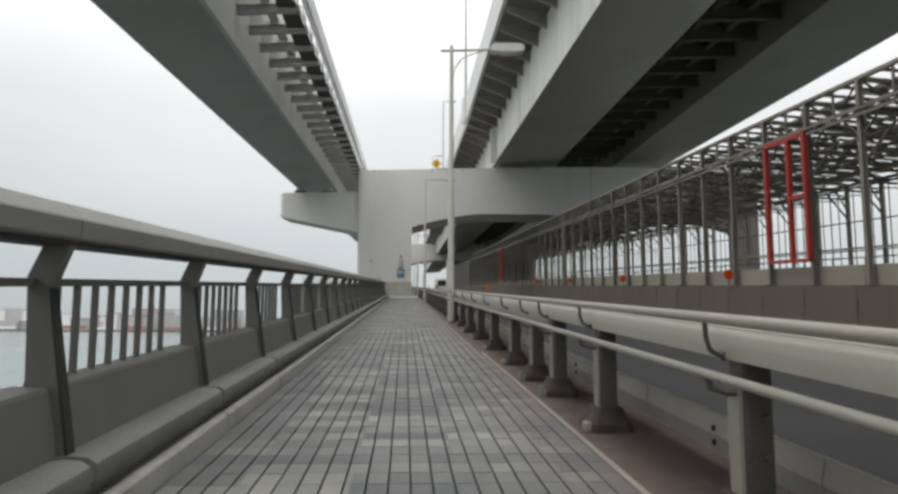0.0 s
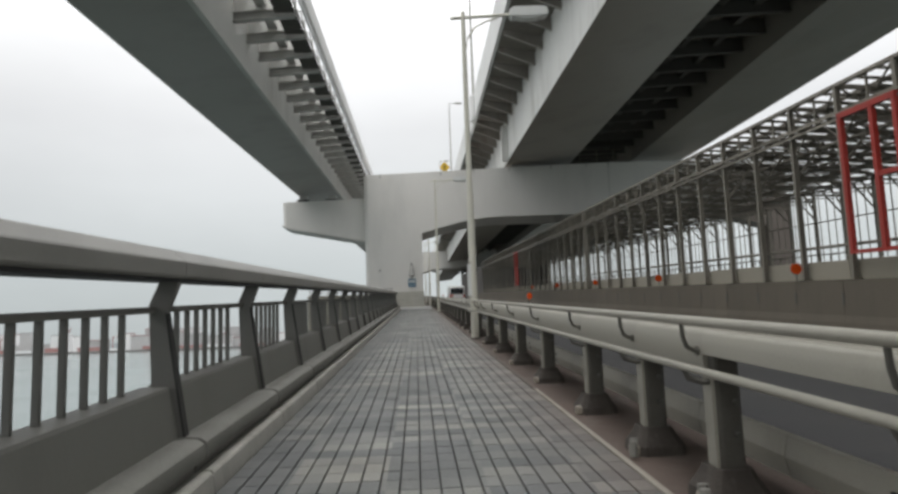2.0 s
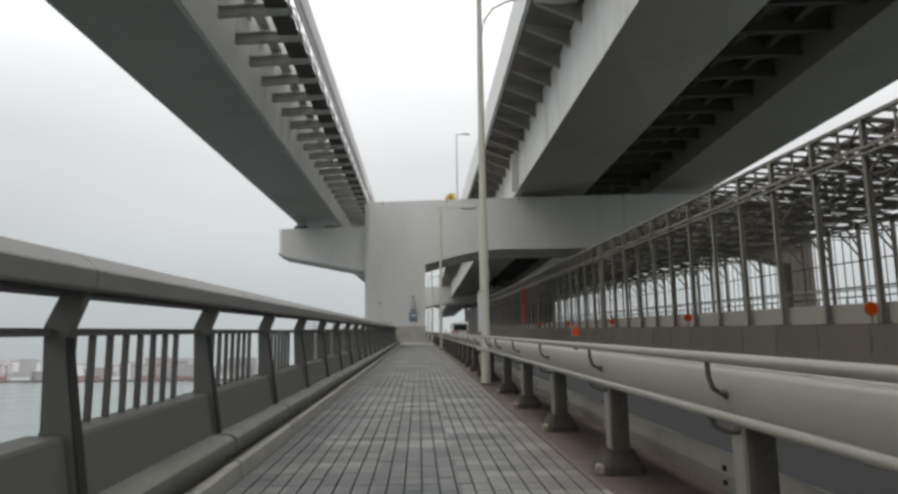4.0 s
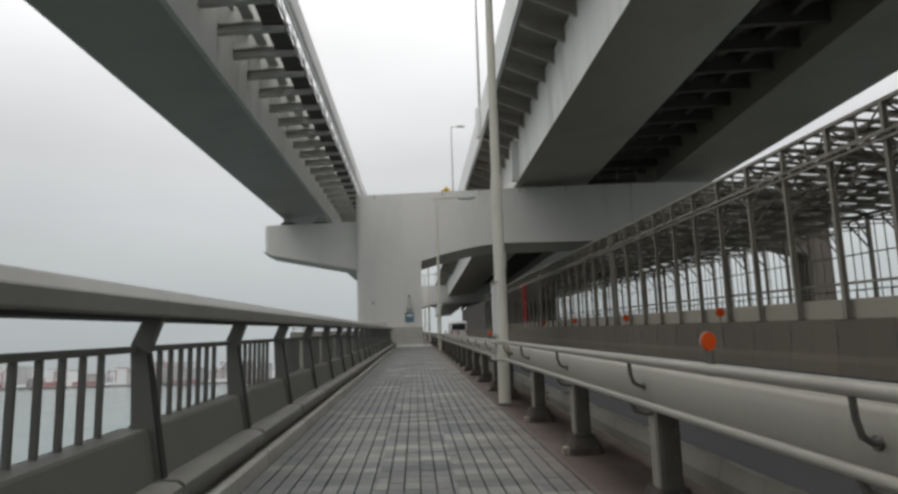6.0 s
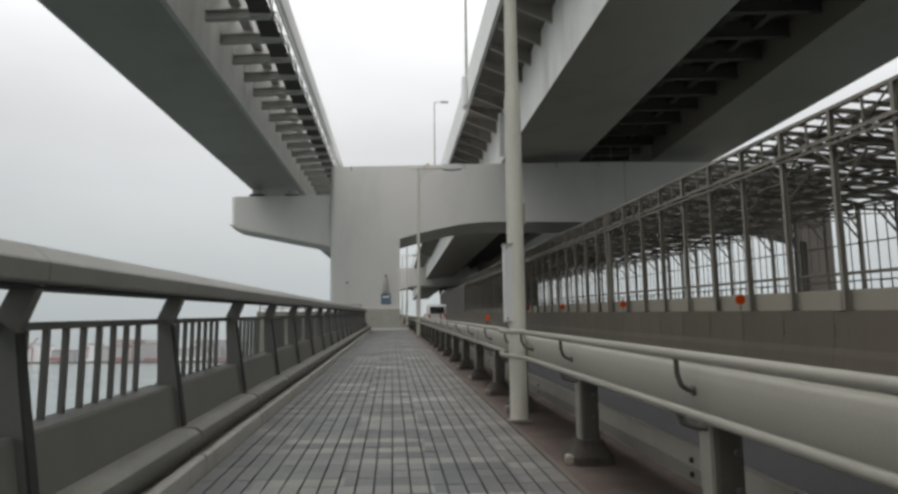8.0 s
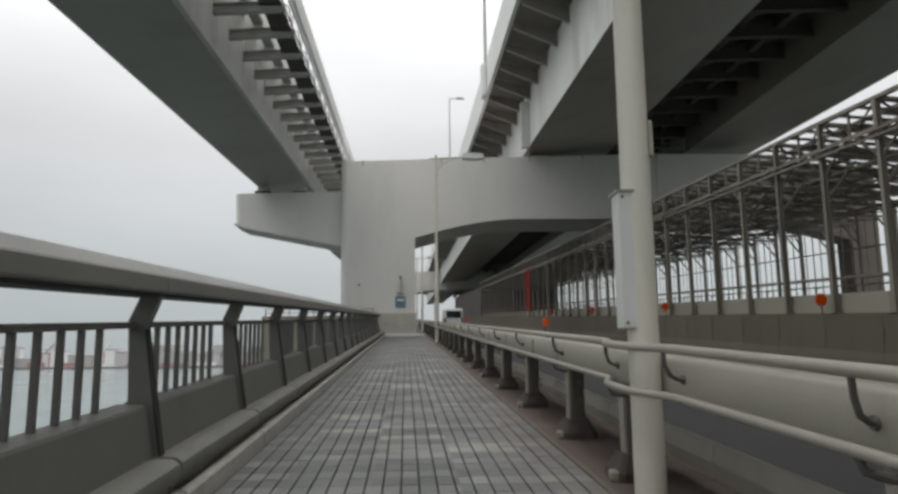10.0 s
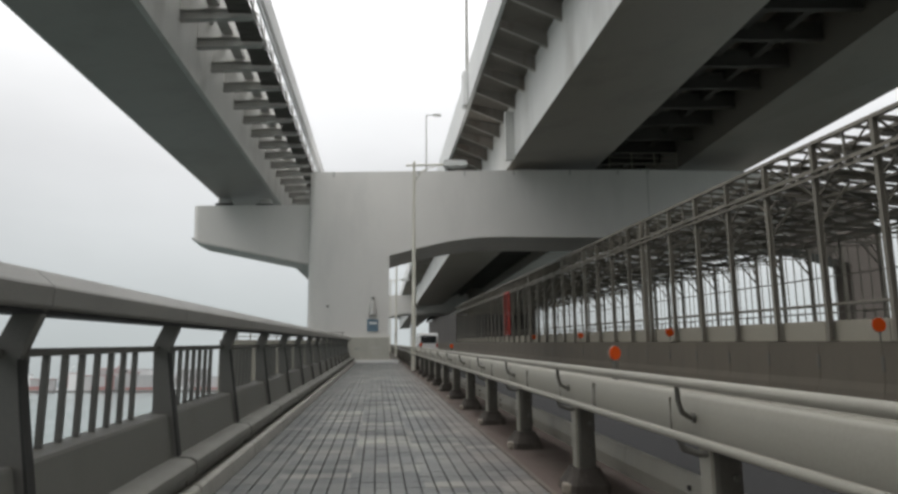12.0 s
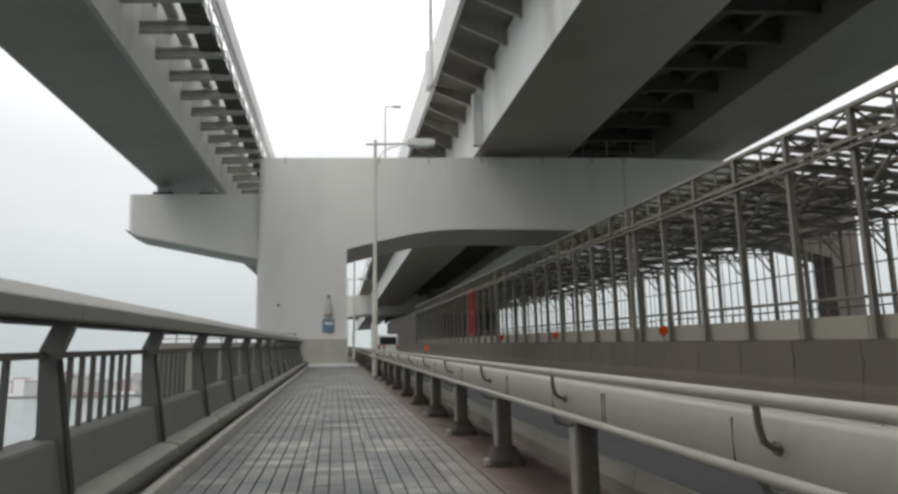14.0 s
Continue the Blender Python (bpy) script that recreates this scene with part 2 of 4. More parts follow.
M_LIP = material("pale_bracket_flange_paint", (0.36, 0.34, 0.31), 0.55, 0, 0.16, 2.5, 30, 0.05, (0.25, 0.2, 0.165), 1.1, 0.7)
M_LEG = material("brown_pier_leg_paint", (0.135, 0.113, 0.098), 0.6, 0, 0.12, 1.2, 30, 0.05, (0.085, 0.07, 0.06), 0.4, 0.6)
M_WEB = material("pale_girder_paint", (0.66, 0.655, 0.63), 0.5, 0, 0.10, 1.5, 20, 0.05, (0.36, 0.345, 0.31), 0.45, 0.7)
M_BRK = material("weathered_bracket_paint", (0.42, 0.415, 0.395), 0.55, 0, 0.14, 2.5, 30, 0.05, (0.22, 0.20, 0.17), 0.8, 0.7)
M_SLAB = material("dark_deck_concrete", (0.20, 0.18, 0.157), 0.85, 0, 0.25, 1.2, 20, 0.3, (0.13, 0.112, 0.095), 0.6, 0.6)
# Dark grating steel; on the beams between girders it paints in the gap's shade.
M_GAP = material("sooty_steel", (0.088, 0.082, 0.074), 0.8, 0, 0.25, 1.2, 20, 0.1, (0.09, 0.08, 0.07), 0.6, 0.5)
M_PARAP = material("white_parapet_concrete", (0.70, 0.70, 0.69), 0.7, 0, 0.08, 1.5, 20, 0.1)
M_SCAF = material("galvanised_frame_steel", (0.215, 0.195, 0.162), 0.55, 0.15, 0.2, 3, 40, 0.08, (0.14, 0.125, 0.105), 0.8, 0.55, per=0.18)
M_ROOF = material("pale_roof_slat", (0.42, 0.40, 0.37), 0.65, 0.0, 0.18, 2, 40, 0.08, (0.24, 0.22, 0.19), 0.7, 0.5, per=0.15)
sheeting_glow(M_ROOF, 0.35)
M_POSTS = material("pale_galvanised_post_steel", (0.225, 0.206, 0.172), 0.5, 0.2, 0.18, 3, 40, 0.08, (0.13, 0.125, 0.11), 0.8, 0.5, per=0.12)
M_SHEET = material("dark_brown_sheeting", (0.075, 0.066, 0.058), 0.7, 0, 0.2, 1.5, 20, 0.2, (0.045, 0.04, 0.036), 0.5, 0.6, per=0.1)
M_BARR = material("brown_grey_barrier_concrete", (0.124, 0.107, 0.084), 0.85, 0, 0.15, 2, 25, 0.35, (0.085, 0.078, 0.064), 0.7, 0.6, per=0.06)
M_PALE = material("pale_barrier_panel", (0.285, 0.263, 0.214), 0.75, 0, 0.1, 2, 25, 0.2, (0.25, 0.245, 0.22), 0.8, 0.6, per=0.06)
M_ROAD = material("asphalt", (0.036, 0.036, 0.037), 0.85, 0, 0.25, 1.5, 60, 0.6, (0.06, 0.058, 0.056), 0.4, 0.6)
M_LINE = material("worn_white_road_paint", (0.6, 0.6, 0.57), 0.7, 0, 0.15, 3, 40, 0.2, (0.3, 0.3, 0.29), 2, 0.6)
M_RED = material("red_gate_paint", (0.36, 0.035, 0.025), 0.5, 0, 0.12, 3, 40, 0.05, (0.2, 0.03, 0.02), 1.0, 0.5)
M_ORANGE = material("orange_reflector", (0.60, 0.075, 0.006), 0.6, 0, 0.08, 20, 200, 0.15, spec=0.2)
# Also colours the strip that paints shade under the handrail.
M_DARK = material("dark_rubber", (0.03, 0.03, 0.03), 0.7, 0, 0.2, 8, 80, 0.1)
M_BEIGE = material("beige_rendered_wall", (0.43, 0.42, 0.37), 0.8, 0, 0.10, 3, 40, 0.3, (0.30, 0.285, 0.24), 1.0, 0.6)
M_PLAT = material("stained_platform_concrete", (0.25, 0.232, 0.195), 0.85, 0, 0.12, 2.5, 40, 0.3, (0.17, 0.155, 0.13), 0.9, 0.6)
M_SIGN = material("blue_sign_face", (0.13, 0.20, 0.26), 0.4, 0, 0.06, 5, 80, 0.0)
M_WHITE = material("white_sign_paint", (0.72, 0.73, 0.73), 0.45, 0, 0.05, 5, 80, 0.0)
M_YELLOW = material("yellow_sign_paint", (0.62, 0.40, 0.03), 0.45, 0, 0.06, 5, 80, 0.0)
M_SEA = material("harbour_water", (0.10, 0.132, 0.128), 0.16, 0, 0.15, 0.05, 0.35, 0.0, spec=0.5)
# Distance haze is mixed into the shore and hill colours.
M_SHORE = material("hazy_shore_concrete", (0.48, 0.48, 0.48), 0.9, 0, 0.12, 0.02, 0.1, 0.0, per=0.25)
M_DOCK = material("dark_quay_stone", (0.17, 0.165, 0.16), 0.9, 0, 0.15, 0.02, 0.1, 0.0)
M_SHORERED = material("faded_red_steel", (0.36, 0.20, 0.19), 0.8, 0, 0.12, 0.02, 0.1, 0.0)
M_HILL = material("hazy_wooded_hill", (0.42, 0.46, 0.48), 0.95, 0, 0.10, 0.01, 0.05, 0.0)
M_VAN = material("white_van_paint", (0.72, 0.72, 0.71), 0.25, 0, 0.03, 2, 40, 0.0)
M_GLASS = material("dark_window_glass", (0.015, 0.017, 0.018), 0.06, 0, 0.05, 2, 40, 0.0, spec=0.6)
M_TAIL = material("red_tail_lamp", (0.35, 0.02, 0.015), 0.25, 0, 0.05, 5, 50, 0.0)
M_PAVE = paving("mixed_grey_pavers", False)
M_PAVEJ = paving("mixed_grey_pavers_joined", True)


# ---- building helpers ----
def part(name, bm, mat, parent=None, label="", smooth=False):
    me = bpy.data.meshes.new(name)
    bmesh.ops.recalc_face_normals(bm, faces=bm.faces)
    bm.to_mesh(me)
    bm.free()
    me.materials.append(mat)
    if smooth:
        for p in me.polygons:
            p.use_smooth = True
        me.set_sharp_from_angle(angle=radians(42))
    ob = new(name, me)
    if parent is not None:
        ob.parent = parent
    if label:
        ob["label"] = label
    return ob


def thing(name, label, category, group="", kind=""):
    return tagged(new(name), label, category, group, kind)


def shear(bm, s=SLOPE):
    for v in bm.verts:
        v.co.z += s * v.co.y
    return bm


def add_box(bm, x0, x1, y0, y1, z0, z1, bevel=0.0):
    vs = [bm.verts.new((x, y, z)) for x in (x0, x1) for y in (y0, y1) for z in (z0, z1)]
    fs = [bm.faces.new([vs[i] for i in f]) for f in ((0, 1, 3, 2), (4, 6, 7, 5), (0, 4, 5, 1), (2, 3, 7, 6), (0, 2, 6, 4), (1, 5, 7, 3))]
    if bevel:
        es = list({e for f in fs for e in f.edges})
        bmesh.ops.bevel(bm, geom=es, offset=bevel, segments=2, affect="EDGES", profile=0.5)
    return bm


def box(x0, x1, y0, y1, z0, z1, bevel=0.0):
    return add_box(bmesh.new(), x0, x1, y0, y1, z0, z1, bevel)


def add_prism(bm, profile, y0, y1, end=None):
    """A section in x and z, carried from y0 to y1 (where it may have another shape)."""
    a = [bm.verts.new((x, y0, z)) for x, z in profile]
    b = [bm.verts.new((x, y1, z)) for x, z in (end or profile)]
    n = len(a)
    for i in range(n):
        bm.faces.new((a[i], a[(i + 1) % n], b[(i + 1) % n], b[i]))
    bm.faces.new(a[::-1])
    bm.faces.new(b)
    return bm


def prism(profile, y0, y1, end=None):
    return add_prism(bmesh.new(), profile, y0, y1, end)


def add_slab(bm, outline, y0, y1):
    return add_prism(bm, outline, y0, y1)


def add_bar(bm, a, b, w, h=None, up=(0, 0, 1)):
    """A straight bar of rectangular section from a to b."""
    h = h or w
    a, b = Vector(a), Vector(b)
    d = (b - a).normalized()
    u = Vector(up)
    if abs(d.dot(u)) > 0.98:
        u = Vector((1, 0, 0))
    s = d.cross(u).normalized()
    t = s.cross(d)
    ring = [(-w / 2, -h / 2), (w / 2, -h / 2), (w / 2, h / 2), (-w / 2, h / 2)]
    p = [bm.verts.new(a + s * i + t * j) for i, j in ring]
    q = [bm.verts.new(b + s * i + t * j) for i, j in ring]
    for i in range(4):
        bm.faces.new((p[i], p[(i + 1) % 4], q[(i + 1) % 4], q[i]))
    bm.faces.new(p[::-1])
    bm.faces.new(q)
    return bm


def add_tube(bm, path, radius, sides=10, end_radius=None, cap=True):
    """A round tube along a list of points."""
    pts = [Vector(p) for p in path]
    rings = []
    for i, p in enumerate(pts):
        d = (pts[min(i + 1, len(pts) - 1)] - pts[max(i - 1, 0)]).normalized()
        u = Vector((0, 0, 1)) if abs(d.z) < 0.95 else Vector((1, 0, 0))
        s = d.cross(u).normalized()
        t = s.cross(d)
        r = radius if end_radius is None else radius + (end_radius - radius) * i / (len(pts) - 1)
        rings.append([bm.verts.new(p + (s * math.cos(2 * math.pi * k / sides) + t * math.sin(2 * math.pi * k / sides)) * r) for k in range(sides)])
    for a, b in zip(rings, rings[1:]):
        for k in range(sides):
            bm.faces.new((a[k], a[(k + 1) % sides], b[(k + 1) % sides], b[k]))
    if cap:
        bm.faces.new(rings[0][::-1])
        bm.faces.new(rings[-1])
    return bm


def tube(path, radius, sides=10, end_radius=None):
    return add_tube(bmesh.new(), path, radius, sides, end_radius)


def add_ibeam(bm, a, b, depth, width, t=0.02):
    a, b = Vector(a), Vector(b)
    z = Vector((0, 0, depth / 2 - t / 2))
    add_bar(bm, a, b, t, depth - 2 * t)
    add_bar(bm, a + z, b + z, width, t)
    add_bar(bm, a - z, b - z, width, t)
    return bm


def add_ipost(bm, x0, x1, hw, t, z0, z1):
    """An upright I section: flanges at x0 and x1, hw their half width."""
    o = [(x0, -hw), (x0 + t, -hw), (x0 + t, -t / 2), (x1 - t, -t / 2), (x1 - t, -hw), (x1, -hw), (x1, hw), (x1 - t, hw), (x1 - t, t / 2), (x0 + t, t / 2), (x0 + t, hw), (x0, hw)]
    a = [bm.verts.new((x, y, z0)) for x, y in o]
    b = [bm.verts.new((x, y, z1)) for x, y in o]
    for i in range(12):
        bm.faces.new((a[i], a[(i + 1) % 12], b[(i + 1) % 12], b[i]))
    bm.faces.new(a[::-1])
    bm.faces.new(b)
    return bm


def step(dy):
    return pose(0, dy, SLOPE * dy)


# ---- large structure ----
Y_NEAR, Y_PIER, Y_FAR = -8.0, 54.4, 260.0

walk_slab = part("walkway_slab", shear(box(-1.9, 1.8, Y_NEAR, Y_PIER, -0.35, -0.022)), M_JOINT)
tagged(walk_slab, "dark mortar bed under the paved walkway", "walkway", kind="structure")
strip = part("mortar_strip", shear(box(1.09, 1.75, Y_NEAR, Y_PIER, -0.02, 0.0)), M_STRIP)
tagged(strip, "red-brown mortar strip under the guard fence", "strip", kind="structure")
edging = tagged(new("edging"), "narrow pale edging stones beside the pavers", "edging", kind="structure")
for i in range(31):
    y = Y_NEAR + 2.0 * i
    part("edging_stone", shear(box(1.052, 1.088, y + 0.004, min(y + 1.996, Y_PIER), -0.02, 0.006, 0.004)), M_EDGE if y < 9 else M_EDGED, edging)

road = part("road", shear(box(1.75, 17.6, Y_NEAR, Y_FAR, -0.5, -0.22)), M_ROAD)
tagged(road, "worn grey asphalt carriageway", "road", kind="structure")
marks = tagged(new("road_marking"), "worn white lane lines on asphalt", "marking", kind="structure")
part("edge_line", shear(box(2.35, 2.5, Y_NEAR, Y_FAR, -0.219, -0.214)), M_LINE, marks)
part("edge_line", shear(box(8.5, 8.65, Y_NEAR, Y_FAR, -0.219, -0.214)), M_LINE, marks)
for i in range(22):
    y = -6 + 12.0 * i
    part("lane_dash", shear(box(5.45, 5.6, y, y + 5, -0.219, -0.214)), M_LINE, marks)
deck = part("bridge_deck", shear(box(-1.9, 20.0, Y_NEAR, Y_FAR, -2.2, -0.5)), M_SLAB)
tagged(deck, "dark concrete bridge deck", "deck", kind="structure")
SEA = 0.0155
water = part("water", shear(box(-6000, 6000, -4000, 6000, -16.2, -16.0), SEA), M_SEA)
tagged(water, "calm grey-green harbour water", "water", kind="structure")

# concrete barrier along the road, with pale panels on it
barrier = tagged(new("wall_barrier"), "brown-grey concrete road barrier", "barrier", kind="structure")
me_block = me_panel = None
for i in range(-10, 60):
    y = 14.222 + 2.0494 * i + 0.35
    if me_block is None:
        pr = [(9.06, -0.22), (9.085, 0.05), (9.122, 0.2), (9.14, 0.97), (9.48, 0.97), (9.5, 0.2), (9.6, 0.05), (9.65, -0.22)]
        ob = part("barrier_block", shear(prism(pr, 0.006, 2.043)), M_BARR, barrier)
        me_block = ob.data
        pb = part("barrier_panel", shear(box(9.34, 9.44, 0.012, 2.037, 0.97, 1.40, 0.01)), M_PALE, barrier)
        me_panel = pb.data
        jp = part("joint_plate", box(9.112, 9.135, -0.045, 0.045, 0.42, 0.70, 0.006), M_GPOST, barrier)
    else:
        ob, pb = new("barrier_block", me_block), new("barrier_panel", me_panel)
        jp = new("joint_plate", jp.data)
        ob.parent = pb.parent = jp.parent = barrier
    ob.location = pb.location = jp.location = (0, y, SLOPE * y)

far_wall = part("wall_far_side", shear(prism([(16.6, -0.22), (16.6, 1.55), (16.95, 1.55), (17.0, -0.22)], Y_NEAR, Y_FAR)), M_PALE)
tagged(far_wall, "pale concrete wall beyond the opposite carriageway", "wall", kind="structure")


# ---- portal pier ----
def arch_outline():
    low = 3.79
    up = [(-3.4, low - 0.3), (-3.45, low + 9.3), (6.4, low + 9.62), (14.0, low + 9.82), (21.05, low + 9.82), (21.05, low + 6.25)]
    arc = []
    for k in range(11):
        a = 1 - k / 10
        arc.append((0.47 + 5.6 * a, low + 5.16 + 1.02 * math.sin(a * math.pi / 2)))
    return up + arc + [(0.47, low - 0.3)]


def leg_outline():
    low = 3.79
    arc = [(25.65 - 4.6 * k / 10, low + 5.4 + 0.85 * math.sin(k / 10 * math.pi / 2)) for k in range(11)]
    return [(21.052, low + 9.82), (27.3, low + 9.82), (27.3, low - 0.3), (25.65, low - 0.3), (25.65, low + 5.2)] + arc[:-1] + [(21.052, low + 6.25)]


def build_pier(y0):
    pier = thing("bridge_pier", "tall pale grey painted steel portal pier spanning the road", "pier", "portal piers")
    bm = prism(arch_outline(), Y_PIER, Y_PIER + 3.8)
    es = [e for e in bm.edges if abs(e.verts[0].co.x - e.verts[1].co.x) < 0.2 and e.verts[0].co.x < -3 and abs(e.verts[0].co.z - e.verts[1].co.z) > 5]
    bmesh.ops.bevel(bm, geom=es, offset=0.35, segments=6, affect="EDGES", profile=0.5)
    part("frame", bm, M_PIER, pier)
    # Far leg and haunch are a darker brown than the frame.
    part("far_leg", prism(leg_outline(), Y_PIER + 2.2, Y_PIER + 3.77), M_LEG, pier, "brown far leg and haunch")
    low = 3.85
    ca = [(-9.13, low + 7.63), (-9.08, low + 6.02), (-8.65, low + 5.78), (-3.3, low + 4.72), (-3.3, low + 7.78)]
    bm = prism(ca, Y_PIER + 0.75, Y_PIER + 2.6)
    es = [e for e in bm.edges if e.verts[0].co.x < -9 and e.verts[1].co.x < -9 and abs(e.verts[0].co.z - e.verts[1].co.z) > 1]
    bmesh.ops.bevel(bm, geom=es, offset=0.25, segments=5, affect="EDGES", profile=0.5)
    part("cantilever", bm, M_PIER, pier, "pale cantilever arm carrying the ramp")
    part("cantilever_rim", prism([(-9.16, low + 5.98), (-8.68, low + 5.74), (-3.3, low + 4.68), (-3.3, low + 4.74), (-8.67, low + 5.8), (-9.13, low + 6.03)], Y_PIER + 0.7, Y_PIER + 2.65), M_BRK, pier)
    for x in (-7.75, -5.75):
        b = part("bearing", box(x - 0.42, x + 0.42, Y_PIER + 1.0, Y_PIER + 1.9, low + 7.62, low + 7.86, 0.03), M_DARK, pier, "dark steel bridge bearing")
        bm = box(x - 0.28, x + 0.28, Y_PIER + 1.1, Y_PIER + 1.8, low + 7.86, low + 8.12)
        part("bearing_block", bm, M_BRK, b)
    for x in (7.4, 10.9, 17.0, 20.0):
        part("girder_pad", box(x - 0.5, x + 0.5, Y_PIER + 0.8, Y_PIER + 2.2, 13.35, 13.75), M_BRK, pier)
    # service railing on top of the beam, between the girders
    for x in (11.7, 12.9, 14.1, 15.3):
        part("rail_post", box(x, x + 0.05, Y_PIER + 0.12, Y_PIER + 0.17, 13.5, 14.55), M_SCAF, pier)
    for z in (13.95, 14.25, 14.53):
        part("rail_bar", box(11.7, 15.35, Y_PIER + 0.13, Y_PIER + 0.16, z, z + 0.03), M_SCAF, pier)
    for x in (-2.3, 1.9, 4.2, 6.7, 9.6, 12.1, 13.7):
        z = 13.07 + 0.032 * (x + 3.4)
        part("lifting_lug", box(x - 0.04, x + 0.04, Y_PIER - 0.03, Y_PIER + 0.1, z - 0.25, z + 0.03), M_BRK, pier)
    part("weld_seam", box(13.62, 13.66, Y_PIER - 0.012, Y_PIER + 0.02, 10.05, 13.6), M_BRK, pier)
    if y0:
        pier.matrix_basis = step(y0)
    return pier


first_pier = build_pier(0)
copy_thing(first_pier, step(101.0))


# ---- left ramp: box girder with bracketed deck ----
def build_left_ramp():
    ramp = thing("ramp_viaduct", "grey steel box-girder ramp overhead with bracketed deck edge", "viaduct")
    y0, y1 = -30, 150
    # The underside's shade is in its colour, darker than the pale web.
    part("box_girder_soffit", shear(prism([(-8.1, 8.15), (-5.56, 8.6), (-5.56, 8.64), (-8.1, 8.19)], y0, y1)), M_SOFFIT, ramp, "girder underside, dark grey with shade painted in")
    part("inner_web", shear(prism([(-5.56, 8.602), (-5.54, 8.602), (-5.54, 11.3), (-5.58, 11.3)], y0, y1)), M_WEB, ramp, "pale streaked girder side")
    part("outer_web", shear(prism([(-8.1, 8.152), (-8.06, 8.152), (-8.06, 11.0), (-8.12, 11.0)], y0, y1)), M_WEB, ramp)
    part("bottom_flange_lip", shear(prism([(-5.62, 8.57), (-5.48, 8.585), (-5.48, 8.605), (-5.62, 8.59)], y0, y1)), M_BRK, ramp)
    part("deck_slab", shear(prism([(-9.0, 11.0), (-5.2, 11.3), (-5.2, 11.5), (-9.0, 11.25)], y0, y1)), M_SLAB, ramp)
    part("parapet", shear(prism([(-3.52, 10.46), (-3.34, 10.46), (-3.34, 11.12), (-3.48, 11.12)], y0, y1)), M_PARAP, ramp, "white parapet edge")
    first = None
    for i in range(-6, 42):
        y = 37.6 + 1.98 * (i - 14)
        if first is None:
            bm = bmesh.new()
            add_ibeam(bm, (-5.54, 0, 9.84), (-3.62, 0, 9.97), 0.29, 0.24, 0.025)
            br = part("bracket", bm, M_BRK, ramp, "weathered paired bracket beam")
            bm = bmesh.new()
            add_slab(bm, [(-5.54, 10.0), (-4.16, 10.1), (-3.98, 10.8), (-5.54, 11.15)], 0.02, 0.05)
            gs = part("gusset", bm, M_WEB, ramp, "pale bracket web plate")
            bm = bmesh.new()
            add_slab(bm, [(-5.54, 10.25), (-4.5, 10.4), (-4.05, 10.8), (-5.54, 11.15)], 0.98, 1.01)
            sf = part("stiffener", bm, M_WEB, ramp, "pale stiffener plate")
            bm = box(-4.22, -3.6, 0.09, 1.89, 10.08, 10.12)
            for k in range(6):
                add_bar(bm, (-4.22, 0.2 + k * 0.31, 10.07), (-3.6, 0.2 + k * 0.31, 10.07), 0.03, 0.03)
            gr = part("catwalk_grating", bm, M_GAP, ramp, "dark catwalk grating")
            bm = bmesh.new()
            add_bar(bm, (-3.58, 0, 9.95), (-3.58, 0, 10.55), 0.035)
            add_bar(bm, (-3.56, 0.05, 10.08), (-3.56, 1.0, 10.46), 0.035)
            add_bar(bm, (-3.56, 1.93, 10.08), (-3.56, 1.0, 10.46), 0.035)
            st = part("catwalk_strut", bm, M_BRK, ramp)
            first = (br, gs, sf, gr, st)
            for ob in first:
                ob.location = (0, y, SLOPE * y)
        else:
            for f in first:
                ob = new(f.name.split(".")[0], f.data)
                ob.parent = ramp
                ob.location = (0, y, SLOPE * y)
                if "label" in f:
                    ob["label"] = f["label"]
    for z in (10.02, 10.25):
        part("service_pipe", shear(prism([(-3.66, z), (-3.62, z), (-3.62, z + 0.045), (-3.66, z + 0.045)], y0, y1)), M_BRK, ramp)
    part("cable_tray", shear(prism([(-4.82, 10.2), (-4.5, 10.2), (-4.5, 10.32), (-4.82, 10.32)], y0, y1)), M_BRK, ramp, "weathered cable tray")
    part("service_pipe", shear(prism([(-5.2, 10.5), (-5.08, 10.5), (-5.08, 10.62), (-5.2, 10.62)], y0, y1)), M_BRK, ramp)
    part("drain_pipe", shear(prism([(-3.40, 10.05), (-3.33, 10.05), (-3.33, 10.12), (-3.40, 10.12)], y0, y1)), M_WHITE, ramp)
    return ramp


build_left_ramp()


# ---- main viaduct overhead on the right: two box girders ----
def lerp(a, b, y):
    """Height on the line through two (y, z) pairs; past the pier all lines rise alike."""
    if y > Y_PIER + 3:
        return lerp(a, b, Y_PIER + 3) + 0.045 * (y - Y_PIER - 3)
    return a[1] + (b[1] - a[1]) * (y - a[0]) / (b[0] - a[0])


def loft(section, y0, y1, steps=24):
    """A long member whose section changes a little along the way."""
    bm = bmesh.new()
    ys = sorted({y0 + (y1 - y0) * k / steps for k in range(steps + 1)} | {Y_PIER + 3})
    rows = [[bm.verts.new((x, y, z)) for x, z in section(y)] for y in ys]
    n = len(rows[0])
    for a, b in zip(rows, rows[1:]):
        for i in range(n):
            bm.faces.new((a[i], a[(i + 1) % n], b[(i + 1) % n], b[i]))
    bm.faces.new(rows[0][::-1])
    bm.faces.new(rows[-1])
    return bm


